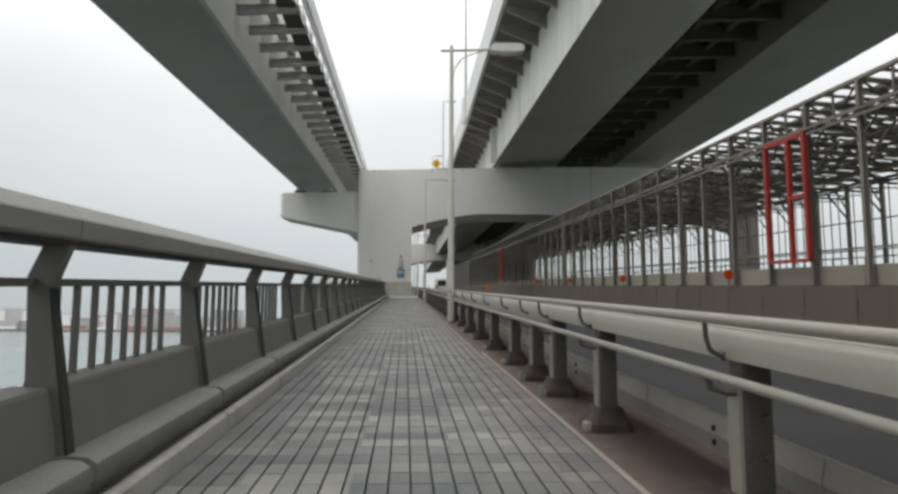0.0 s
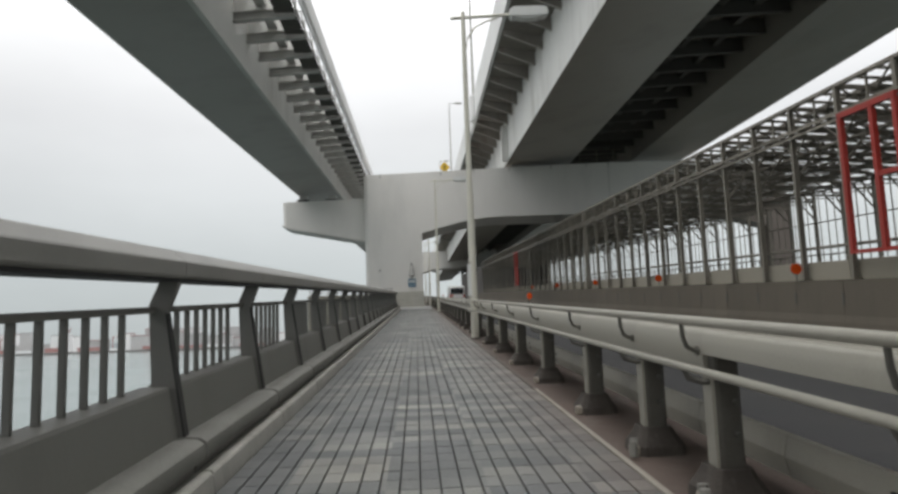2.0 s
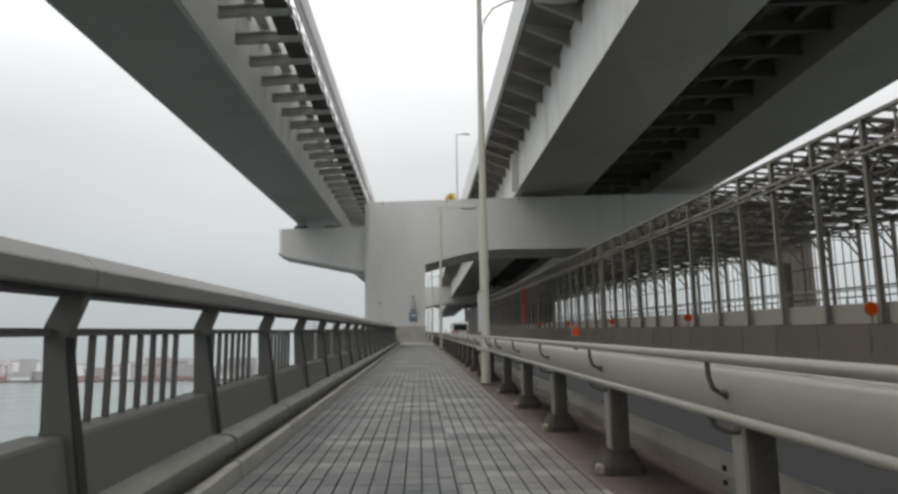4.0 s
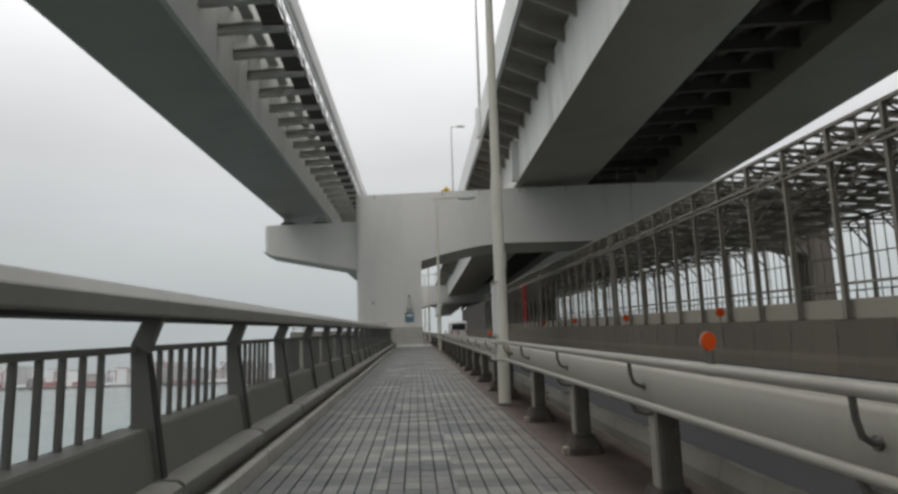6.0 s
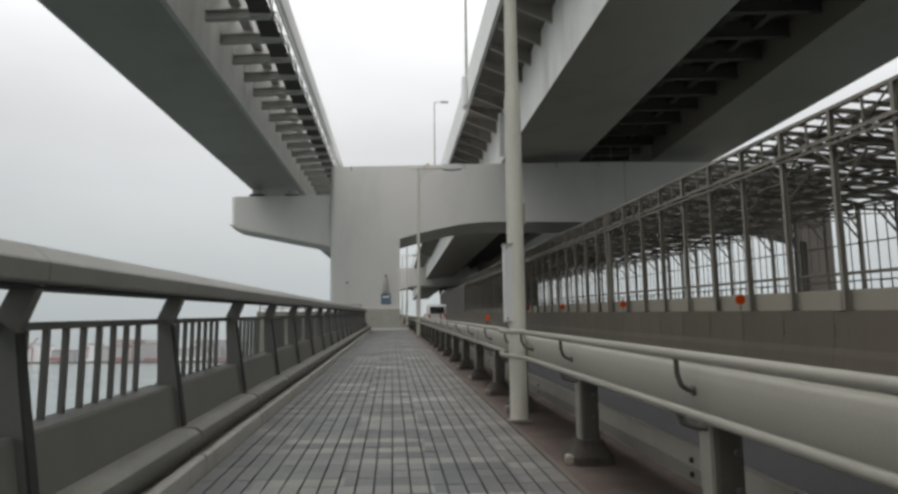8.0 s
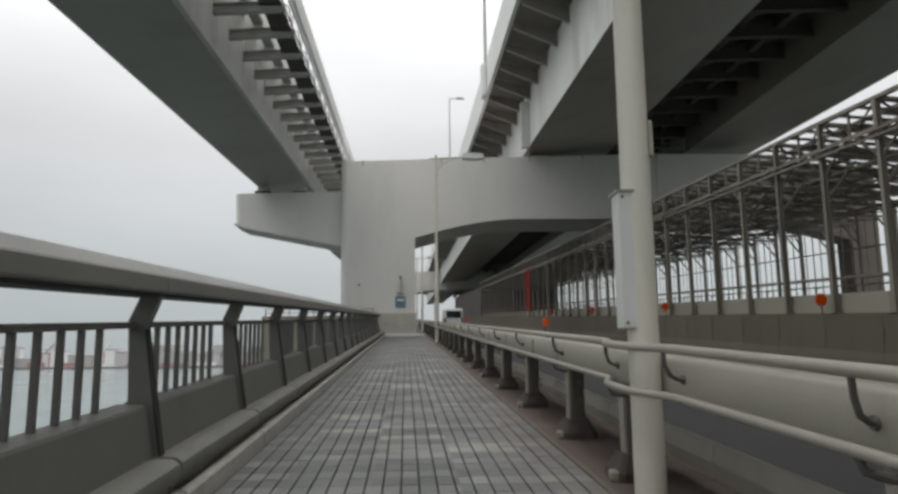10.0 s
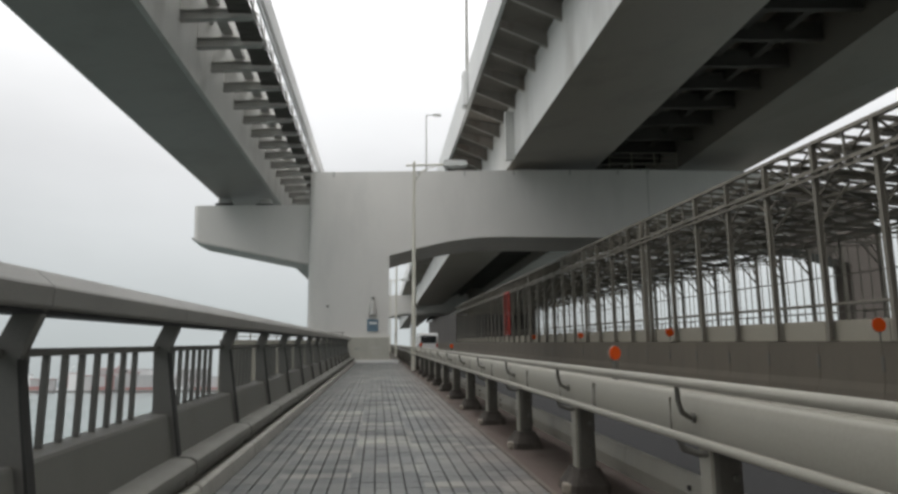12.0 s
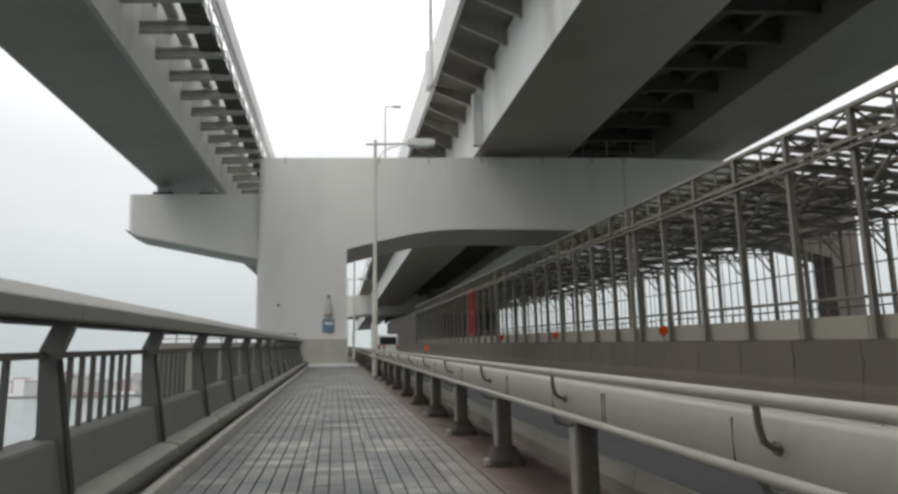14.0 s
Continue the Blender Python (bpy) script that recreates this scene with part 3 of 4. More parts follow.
def build_main_viaduct():
    via = thing("main_viaduct", "twin grey steel box girders under a wide road deck overhead", "viaduct")
    y0, y1 = -30, 252
    zl = ((25.0, 12.22), (55.2, 13.72))
    zr = ((26.0, 13.55), (55.2, 14.25))
    zw = ((30.0, 15.15), (55.2, 16.1))
    z2 = ((27.0, 14.05), (55.2, 14.5))
    z3 = ((30.0, 13.75), (55.2, 14.6))

    def sec(y):
        return [(6.51, lerp(*zl, y)), (11.58, lerp(*zr, y)), (11.58, lerp(*zr, y) + 0.04), (6.51, lerp(*zl, y) + 0.04)]

    # Shade under the deck is painted in: soffits and gap-side webs darker.
    part("girder_soffit", loft(sec, y0, y1), M_UNDER, via, "girder underside, dark grey with shade painted in")

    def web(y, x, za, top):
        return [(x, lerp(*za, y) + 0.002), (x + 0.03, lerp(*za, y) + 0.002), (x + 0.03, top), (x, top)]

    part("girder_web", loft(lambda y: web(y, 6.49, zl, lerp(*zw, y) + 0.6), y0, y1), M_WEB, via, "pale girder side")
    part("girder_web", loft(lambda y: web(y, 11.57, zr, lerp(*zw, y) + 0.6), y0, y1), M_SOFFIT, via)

    def sec2(y):
        return [(16.43, lerp(*z2, y)), (20.6, lerp(*z3, y)), (20.6, lerp(*z3, y) + 0.04), (16.43, lerp(*z2, y) + 0.04)]

    part("girder_soffit", loft(sec2, y0, y1), M_FAR, via, "girder underside, brown-grey with shade painted in")
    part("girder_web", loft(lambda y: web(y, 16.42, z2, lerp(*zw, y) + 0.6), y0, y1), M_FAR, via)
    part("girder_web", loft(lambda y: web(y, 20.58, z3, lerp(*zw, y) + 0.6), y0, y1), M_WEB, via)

    def slab(y):
        z = lerp(*zw, y) + 0.6
        return [(4.62, z + 0.55), (6.5, z + 0.1), (20.6, z + 0.1), (22.2, z + 0.5), (22.2, z + 0.8), (4.62, z + 0.8)]

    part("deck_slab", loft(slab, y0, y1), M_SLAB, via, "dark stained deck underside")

    def par(y):
        z = lerp((36.0, 17.65), (73.6, 18.55), y)
        return [(4.42, z - 1.15), (4.6, z - 1.15), (4.6, z + 0.8), (4.42, z + 0.8)]

    part("parapet", loft(par, y0, y1), M_PARAP, via, "white parapet edge")

    def par2(y):
        z = lerp(*zw, y) + 0.6
        return [(22.2, z + 0.4), (22.35, z + 0.4), (22.35, z + 1.5), (22.2, z + 1.5)]

    part("parapet", loft(par2, y0, y1), M_PARAP, via)
    for i in range(0, 62):
        y = -10 + 2.4 * i
        z = lerp(*zw, y)
        bm = bmesh.new()
        add_slab(bm, [(6.5, z - 0.05), (4.6, z + 0.72), (4.6, z + 1.0), (6.5, z + 0.66)], y, y + 0.03)
        br = part("bracket", bm, M_RUST, via, "rust-streaked deck bracket")
        bm = bmesh.new()
        add_slab(bm, [(6.48, z - 0.09), (4.62, z + 0.67), (4.62, z + 0.70), (6.48, z - 0.055)], y - 0.05, y + 0.08)
        part("flange", bm, M_LIP, br)
        bm = bmesh.new()
        zr_ = lerp(*zr, y) + 1.35
        add_ibeam(bm, (11.6, y, zr_), (16.42, y, zr_ + 0.2), 0.7, 0.25, 0.03)
        # Shade between the girders is put into the beam colour.
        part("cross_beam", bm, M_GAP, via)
    part("end_stiffener", box(6.06, 6.48, 52.9, 53.2, 13.5, 15.96), M_WEB, via, "pale stiffener at the girder end")
    for x in (13.2, 14.8):
        def sg(y, x=x):
            z = lerp(*zr, y) + 1.5
            return [(x, z), (x + 0.3, z), (x + 0.3, z + 0.9), (x, z + 0.9)]
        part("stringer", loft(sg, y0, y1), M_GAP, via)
    return via


build_main_viaduct()


# ---- deck edge lamps of the main viaduct ----
def build_high_lamp():
    lamp = thing("deck_lamp", "thin pale lamp post mounted on the overhead parapet", "street lamp", "overhead deck lamps")
    part("mount", box(-0.28, 0.016, -0.35, 0.35, -1.35, 0.55, 0.08), M_PARAP, lamp, "pale bulging mount")
    part("pole", tube([(0, 0, 0.2), (0, 0, 9.6)], 0.1, 8, 0.055), M_BRK, lamp)
    part("arm", tube([(-0.02, 0, 9.55), (0.8, 0, 9.6)], 0.045, 8), M_BRK, lamp)
    part("head", box(0.65, 1.45, -0.16, 0.16, 9.5, 9.68, 0.05), M_BRK, lamp)
    return lamp


hi = build_high_lamp()
hi.matrix_basis = pose(4.4, 54.5, lerp((36.0, 17.65), (73.6, 18.55), 54.5))
for y in (21.0, 88.0, 121.5):
    copy_thing(hi, pose(4.4, y, lerp((36.0, 17.65), (73.6, 18.55), y)))


# ---- walkway railing on the sea side ----
def build_railing_section(y):
    sec = thing("railing_section", "grey metal parapet railing with slanted posts and balusters", "railing", "sea-side railing")
    prof = [(-1.238, 0.22), (-1.315, 0.70), (-1.345, 0.89), (-1.272, 1.062), (-1.375, 1.062), (-1.435, 0.925), (-1.415, 0.5), (-1.36, 0.22)]
    bm = prism(prof, -0.028, 0.028)
    bmesh.ops.bevel(bm, geom=[e for e in bm.edges if abs(e.verts[0].co.y - e.verts[1].co.y) < 0.001], offset=0.006, segments=1, affect="EDGES")
    part("post", bm, M_RAIL, sec)
    hp = [(-1.52, 1.10), (-1.49, 1.064), (-1.27, 1.064), (-1.254, 1.073), (-1.250, 1.079), (-1.249, 1.146), (-1.254, 1.155), (-1.318, 1.210), (-1.345, 1.220), (-1.42, 1.226), (-1.50, 1.19)]
    # Added strip: its dark colour stands in for the shaded post-to-panel gap.
    part("joint_strip", prism([(-1.232, 0.22), (-1.310, 0.70), (-1.338, 0.88), (-1.346, 0.88), (-1.322, 0.70), (-1.246, 0.22)], -0.031, 0.033), M_JOINT, sec, "dark strip painting in the shaded gap beside the panel")
    # Added dark strip paints in the shade below the handrail.
    part("under_channel", shear(box(-1.455, -1.275, 0.003, 1.997, 1.046, 1.063)), M_DARK, sec, "dark strip painting in the shade under the handrail")
    part("handrail", shear(prism(hp, 0.003, 1.997)), M_HRAIL, sec, "wide rounded grey handrail")
    part("mid_rail", shear(box(-1.455, -1.395, 0.03, 1.97, 0.885, 0.918, 0.006)), M_RAIL, sec)
    part("panel", shear(prism([(-1.265, 0.2), (-1.315, 0.49), (-1.325, 0.505), (-1.455, 0.51), (-1.455, 0.49), (-1.35, 0.485), (-1.35, 0.2)], 0.042, 1.958)), M_PANEL, sec, "solid grey kick panel")
    for k in range(8):
        yb = 0.215 + 0.197 * k
        part("baluster", shear(box(-1.439, -1.411, yb - 0.011, yb + 0.011, 0.5, 0.89)), M_RAIL, sec)
    sec.matrix_basis = step(y)
    return sec


RAIL_Y = [10.686 + 2.0 * k for k in range(-8, 22)]
railing = build_railing_section(RAIL_Y[0])
for y in RAIL_Y[1:-1]:
    copy_thing(railing, step(y))

ledge = tagged(new("ledge"), "rounded weathered grey ledge at the railing foot", "ledge", kind="structure")
lp = [(-1.49, 0.0), (-1.49, 0.20), (-1.34, 0.238), (-1.22, 0.255), (-1.155, 0.250), (-1.122, 0.228), (-1.112, 0.185), (-1.122, 0.150), (-1.17, 0.135), (-1.17, 0.0)]
kp = [(-1.168, -0.02), (-1.168, 0.086), (-1.13, 0.094), (-1.096, 0.090), (-1.084, 0.076), (-1.07, -0.02)]
ob1 = part("ledge_block", shear(prism(lp, 0.025, 1.975)), M_LEDGE, ledge, smooth=True)
ob2 = part("kerb_block", shear(prism(kp, 0.016, 1.984)), M_KERB, ledge)
for k, y in enumerate(RAIL_Y):
    if k:
        a, b = new("ledge_block", ob1.data), new("kerb_block", ob2.data)
        a.parent = b.parent = ledge
    else:
        a, b = ob1, ob2
    a.location = b.location = (0, y - 0.08, SLOPE * (y - 0.08))
part("ledge_core", shear(box(-1.5, -1.2, Y_NEAR, Y_PIER, -0.1, 0.18)), M_JOINT, ledge)

# ---- guard fence along the road ----
LAMP_Y = (18.42, 43.33, 68.3, 93.2)


POST_BACK = 0.77


def bow(y):
    return -0.105 * sum(math.exp(-((y - q - 0.1) / 0.4) ** 4) for q in LAMP_Y)


def build_guard_section(y0, bowed, span=2.03, joint=False):
    sec = thing("guard_fence_section", "pale grey road guard fence with beam and pipe rails", "guard fence", "road guard fence")
    n = 24 if bowed else 2
    ys = [span * k / (n - 1) for k in range(n)]
    off = [bow(y0 + y) if bowed else 0 for y in ys]
    for nm, x, z, r in (("top_rail", 1.14, 0.787, 0.021), ("lower_rail", 1.14, 0.578, 0.018)):
        part(nm, tube([(x + o, y, z + SLOPE * y) for y, o in zip(ys, off)], r, 10), M_GUARD, sec, smooth=True)
    low = 0.535 if y0 > 6.0 else 0.64
    bp = [(1.262, 0.737), (1.244, 0.73), (1.234, 0.715), (1.2285, 0.68), (1.2265, 0.63), (1.231, low + 0.03), (1.236, low + 0.012), (1.25, low), (1.285, low), (1.285, low + 0.02), (1.275, 0.66), (1.29, 0.72), (1.30, 0.735)]
    part("beam", shear(prism(bp, 0.0, span)), M_GUARD, sec, "broad pale steel beam", smooth=True)
    for ys_, w_ in ((0.30, 0.004), (1.462, 0.007), (1.50, 0.007)) if y0 > 19.5 else ():
        part("seam", shear(box(1.2245, 1.236, ys_, ys_ + w_, low + 0.02, 0.705)), M_BRACKET, sec)
    rp = [(1.53, 0.65), (1.515, 0.68), (1.53, 0.712), (1.58, 0.724), (1.63, 0.71), (1.64, 0.67), (1.61, 0.645)]
    part("edge_strip", shear(box(1.60, 1.625, 0.004, span - 0.004, 0.722, 0.73)), M_DARK, sec, "thin dark edge strip")
    part("back_beam", shear(prism(rp, 0.004, span - 0.004)), M_GUARD, sec)
    part("cover_plate", shear(box(1.29, 1.51, 0.006, span - 0.006, 0.668, 0.676)), M_GUARD, sec)
    part("lower_beam", shear(prism([(1.58, 0.08), (1.56, 0.17), (1.58, 0.265), (1.61, 0.265), (1.61, 0.08)], 0.004, span - 0.004)), M_GUARD, sec, "pale roadside lower beam")
    for yb in (span * 0.478,):
        for z in (0.13, 0.20):
            part("bolt", shear(box(1.553, 1.565, yb - 0.012, yb + 0.012, z - 0.012, z + 0.012)), M_DARK, sec)
    # post: streaks plus painted-in shade on the body, lighter walkway side as a pale strip
    post = part("post", box(1.25, 1.365, -0.062, 0.062, 0.08, 0.70, 0.018), M_GPOST, sec, "streaked square steel post with shade painted in")
    part("post_edge", box(1.238, 1.252, -0.05, 0.05, 0.12, 0.56), M_GUARD, post)
    for z in (0.28, 0.42):
        part("bolt", tube([(1.33, -0.062, z), (1.33, -0.09, z)], 0.014, 6), M_BRACKET, post)
    bm = bmesh.new()
    rings = []
    for s, z in ((1.0, 0.0), (0.97, 0.05), (0.68, 0.115), (0.6, 0.145)):
        rings.append([bm.verts.new((1.298 + cx * 0.142 * s, cy * 0.165 * s, z + SLOPE * cy * 0.165 * s)) for cx, cy in ((-1, -0.7), (-0.7, -1), (0.7, -1), (1, -0.7), (1, 0.7), (0.7, 1), (-0.7, 1), (-1, 0.7))])
    for a, b in zip(rings, rings[1:]):
        for k in range(8):
            bm.faces.new((a[k], a[(k + 1) % 8], b[(k + 1) % 8], b[k]))
    bm.faces.new(rings[-1])
    bm.faces.new(rings[0][::-1])
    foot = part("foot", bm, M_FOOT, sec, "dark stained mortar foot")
    part("mortar_lump", shear(box(1.128, 1.178, -0.135, -0.05, 0.0, 0.062, 0.014)), M_EDGE, foot, "pale mortar lump")
    if joint:
        for dx, dy in ((1.12, -0.2), (1.155, -0.08)):
            part("anchor_stub", tube([(dx, dy, 0.0), (dx, dy, 0.085)], 0.024, 8), M_LEDGE, foot, "short grey anchor stub")
    # at a lamp the post stands back and a bracket sits on either side of the pole
    lamp_y = [q for q in LAMP_Y if abs(q - y0) < 0.6] if bowed else []
    moves = [lamp_y[0] + 0.70 - y0, lamp_y[0] - 0.36 - y0] if lamp_y else [0.0]
    for dy in moves:
        o = bow(y0 + dy) if bowed else 0
        crv = [(1.14 + o, -0.002, 0.772), (1.143 + o, -0.003, 0.712), (1.16 + o * 0.6, 0.006, 0.667), (1.195 + o * 0.3, 0.025, 0.650), (1.235, 0.045, 0.646)]
        part("bracket", tube(crv, 0.0105, 8), M_BRACKET, sec, "bent dark steel bracket", smooth=True).location = (0, dy, SLOPE * dy)
        part("bracket", tube([(1.215, 0.045, 0.646), (1.235, 0.045, 0.646)], 0.021, 10), M_BRACKET, sec).location = (0, dy, SLOPE * dy)
    if lamp_y:
        dy = POST_BACK + lamp_y[0] - y0
        post.location = foot.location = (0, dy, SLOPE * dy)
    o = off[0]
    part("bracket", tube([(1.14 + o, 0.0, 0.565), (1.15 + o, -0.01, 0.53), (1.21, -0.02, 0.51), (1.26, -0.03, 0.51)], 0.014, 8), M_BRACKET, sec, smooth=True)
    sec.matrix_basis = step(y0)
    return sec


guard_plain = {}
for k in range(-1, 60):
    y = 10.56 + 2.03 * k
    variant = y > 19.5
    if any(abs(y + 1 - q) < 2.3 for q in LAMP_Y[:2]):
        build_guard_section(y, True)
    elif variant not in guard_plain:
        guard_plain[variant] = build_guard_section(y, False)
    else:
        copy_thing(guard_plain[variant], step(y))
# shorter bays where two lengths of fence meet, then the even spacing again
for y, span in ((7.07, 1.46), (6.03, 1.04), (4.53, 1.50), (2.47, 2.06)):
    build_guard_section(y, False, span, y in (7.07, 6.03))
near_guard = build_guard_section(0.44, False)
for k in range(1, 5):
    copy_thing(near_guard, step(0.44 - 2.03 * k))


# ---- street lamps on the walkway edge ----
def build_street_lamp(tall):
    lamp = thing("street_lamp", "slim cream-painted lamp post with one side arm", "street lamp", "walkway street lamps")
    part("base_plate", box(-0.105, 0.105, -0.105, 0.105, 0.0, 0.025, 0.006), M_LEDGE, lamp)
    top = 7.05 + tall
    bm = add_tube(bmesh.new(), [(0, 0, 0.0), (0, 0, 2.9)], 0.078, 18, 0.074)
    add_tube(bm, [(0, 0, 2.9), (0, 0, 3.02)], 0.074, 18, 0.062)
    add_tube(bm, [(0, 0, 3.02), (0, 0, top)], 0.062, 18, 0.045)
    part("pole", bm, M_LAMP, lamp, smooth=True)
    part("cap", tube([(0, 0, top), (0, 0, top + 0.05)], 0.05, 12, 0.02), M_LAMP, lamp)
    arm = part("arm", tube([(-0.28, 0, 6.93), (1.15, 0, 7.0)], 0.036, 10), M_LAMP, lamp, smooth=True)
    brace = part("brace", tube([(0.04, 0, 6.25), (0.1, 0, 6.5), (0.25, 0, 6.72), (0.5, 0, 6.85), (0.75, 0, 6.93)], 0.02, 8), M_LAMP, lamp, smooth=True)
    bm = prism([(1.02, 6.98), (1.06, 6.91), (1.8, 6.93), (1.86, 6.98), (1.84, 7.10), (1.75, 7.14), (1.1, 7.13), (1.02, 7.07)], -0.14, 0.14)
    head = part("head", bm, M_BOXP, lamp, "long pale lamp head")
    part("lens", prism([(1.12, 6.915), (1.3, 6.87), (1.62, 6.88), (1.72, 6.93)], -0.10, 0.10), M_LENS, head)
    for ob in (arm, brace, head):
        ob.location.z = tall
    box_p = part("junction_box", box(-0.112, -0.03, -0.062, 0.062, 0.87, 1.55, 0.004), M_BOXP, lamp, "tall pale junction box")
    part("box_lid", box(-0.122, -0.03, -0.072, 0.072, 1.55, 1.562), M_GUARD, box_p)
    for z in (0.895, 1.525):
        part("screw", tube([(-0.092, -0.062, z), (-0.092, -0.068, z)], 0.008, 8), M_BRACKET, box_p)
    hatch = part("hatch_cover", box(0.066, 0.088, -0.05, 0.03, 1.74, 1.93, 0.005), M_GUARD, lamp, "small steel hatch cover")
    part("screw", tube([(0.088, -0.01, 1.76), (0.093, -0.01, 1.76)], 0.006, 8), M_BRACKET, hatch)
    return lamp


build_street_lamp(0.0).matrix_basis = pose(1.15, LAMP_Y[0], SLOPE * LAMP_Y[0])
far_lamp = build_street_lamp(0.16)
far_lamp.matrix_basis = pose(1.15, LAMP_Y[1], SLOPE * LAMP_Y[1])
for y in LAMP_Y[2:]:
    copy_thing(far_lamp, pose(1.15, y, SLOPE * y))


# ---- steel frame shed over the opposite carriageway ----
def build_bay():
    bay = thing("frame_bay", "galvanised steel frame bay with posts, roof truss and braces", "steel frame", "steel frame bays")
    x0, x1, p = 9.235, 16.3, 2.0494
    bm = add_ipost(bmesh.new(), x0 - 0.06, x0 + 0.06, 0.052, 0.016, 0.97, 5.2)
    post = part("post", bm, M_POSTS, bay)
    part("base_plate", box(x0 - 0.12, x0 + 0.12, -0.12, 0.12, 0.97, 0.99), M_SCAF, post)
    part("post", box(x1 - 0.06, x1 + 0.06, -0.06, 0.06, -0.2, 4.75), M_SCAF, bay)
    part("top_beam", shear(box(x0 - 0.05, x0 + 0.05, 0, p, 5.17, 5.25)), M_SCAF, bay)
    for xb, z in ((x0 - 0.105, 4.40), (x0 - 0.105, 4.53), (x0 + 0.12, 4.66)):
        part("lower_beam", shear(box(xb - 0.022, xb + 0.022, 0, p, z, z + 0.048)), M_SCAF, bay)
    for q in (0.25, 0.5, 0.75):
        part("lattice_bar", shear(box(x0 - 0.12, x0 - 0.09, p * q - 0.018, p * q + 0.018, 4.44, 4.54)), M_SCAF, bay)
    part("back_beam", shear(box(x1 - 0.05, x1 + 0.05, 0, p, 4.65, 4.75)), M_SCAF, bay)
    bm = bmesh.new()
    add_bar(bm, (x0, 0, 5.2), (x1, 0, 4.75), 0.07, 0.10)
    part("rafter", bm, M_SCAF, bay)
    bm = bmesh.new()
    add_bar(bm, (x0, 0, 4.5), (x1, 0, 4.2), 0.06, 0.07)
    part("tie", bm, M_SCAF, bay)
    for k in range(6):
        xa, xb = x0 + (x1 - x0) * k / 6, x0 + (x1 - x0) * (k + 1) / 6
        bm = bmesh.new()
        za, zb = 5.2 - 0.45 * k / 6, 4.5 - 0.3 * (k + 1) / 6
        add_bar(bm, (xa, 0, za), (xb, 0, zb), 0.04)
        part("web_bar", bm, M_SCAF, bay)
    for k in range(1, 8):
        x = x0 + (x1 - x0) * k / 8
        z = 5.2 - 0.45 * k / 8 + 0.09
        part("purlin", shear(box(x - 0.03, x + 0.03, 0, p, z - 0.04, z + 0.05)), M_SCAF, bay)
    for k in range(1, 5):
        x = x0 + (x1 - x0) * k / 5
        z = 4.5 - 0.3 * k / 5
        part("lower_purlin", shear(box(x - 0.025, x + 0.025, 0, p, z - 0.03, z + 0.03)), M_SCAF, bay)
    for k in range(4):
        yk = 0.12 + 0.512 * k
        bm = bmesh.new()
        add_slab(bm, [(x0 + 1.0, 5.262), (x1, 4.87), (x1, 4.89), (x0 + 1.0, 5.282)], yk, yk + 0.29)
        part("roof_slat", shear(bm), M_ROOF, bay)
    for q in (0.34, 0.68):
        bm = bmesh.new()
        add_bar(bm, (x0, p * q, 5.22 + SLOPE * p * q), (x0 + 1.1, p * q, 5.15 + SLOPE * p * q), 0.05, 0.06)
        part("eave_bar", bm, M_SCAF, bay)
    bm = bmesh.new()
    add_bar(bm, (x0, 0.0, 5.2), (x0 + 0.9, p, 5.13 + SLOPE * p), 0.035)
    part("roof_brace", bm, M_SCAF, bay)
    for dx, xx in ((1, x0), (-1, x1)):
        bm = bmesh.new()
        add_bar(bm, (xx + dx * 0.05, 0, 3.5), (xx + dx * 0.75, 0, 4.35), 0.05)
        part("knee_brace", bm, M_SCAF, bay)
    bm = bmesh.new()
    add_bar(bm, (x1, 0, 3.75), (x1, 0.75, 4.68), 0.05)
    part("knee_brace", bm, M_SCAF, bay)
    for z in (2.0, 2.25, 3.3):
        part("side_rail", shear(box(x1 - 0.09, x1 - 0.06, 0, p, z, z + 0.045)), M_POSTS, bay)
    for q, w in ((0.5, 0.02), (0.24, 0.013), (0.77, 0.013)):
        part("side_post", shear(box(x1 - 0.08, x1 - 0.05, p * q - w, p * q + w, 1.4, 4.7)), M_SCAF, bay)
    loop = [(x1 - 0.15, 0.35, 1.5), (x1 - 0.15, 0.35, 2.02), (x1 - 0.15, 0.95, 2.06), (x1 - 0.15, 0.95, 1.54)]
    part("loop_rail", tube(loop, 0.024, 6), M_SCAF, bay)
    part("wall_pipe", shear(box(x1 - 0.16, x1 - 0.11, 0, p, 1.66, 1.71)), M_POSTS, bay)
    bm = bmesh.new()
    add_bar(bm, (x0 + 0.1, 0.1, 4.38), (x0 + 2.4, 1.9, 4.36 + SLOPE * 1.8), 0.035)
    part("roof_brace", bm, M_POSTS, bay)
    bm = bmesh.new()
    add_bar(bm, (x1 - 0.2, 0.2, 4.15), (x1 - 2.6, 1.8, 4.3 + SLOPE * 1.6), 0.035)
    part("roof_brace", bm, M_SCAF, bay)
    part("front_rail", shear(box(x0 + 0.08, x0 + 0.11, 0, p, 1.72, 1.76)), M_SCAF, bay)
    for ya, yb in ((0.06, 0.62), (p - 0.06, p - 0.62)):
        bm = bmesh.new()
        add_bar(bm, (x0 + 0.02, ya, 4.05 + SLOPE * ya), (x0 + 0.02, yb, 4.42 + SLOPE * yb), 0.035)
        part("corner_brace", bm, M_SCAF, bay)
    bm = bmesh.new()
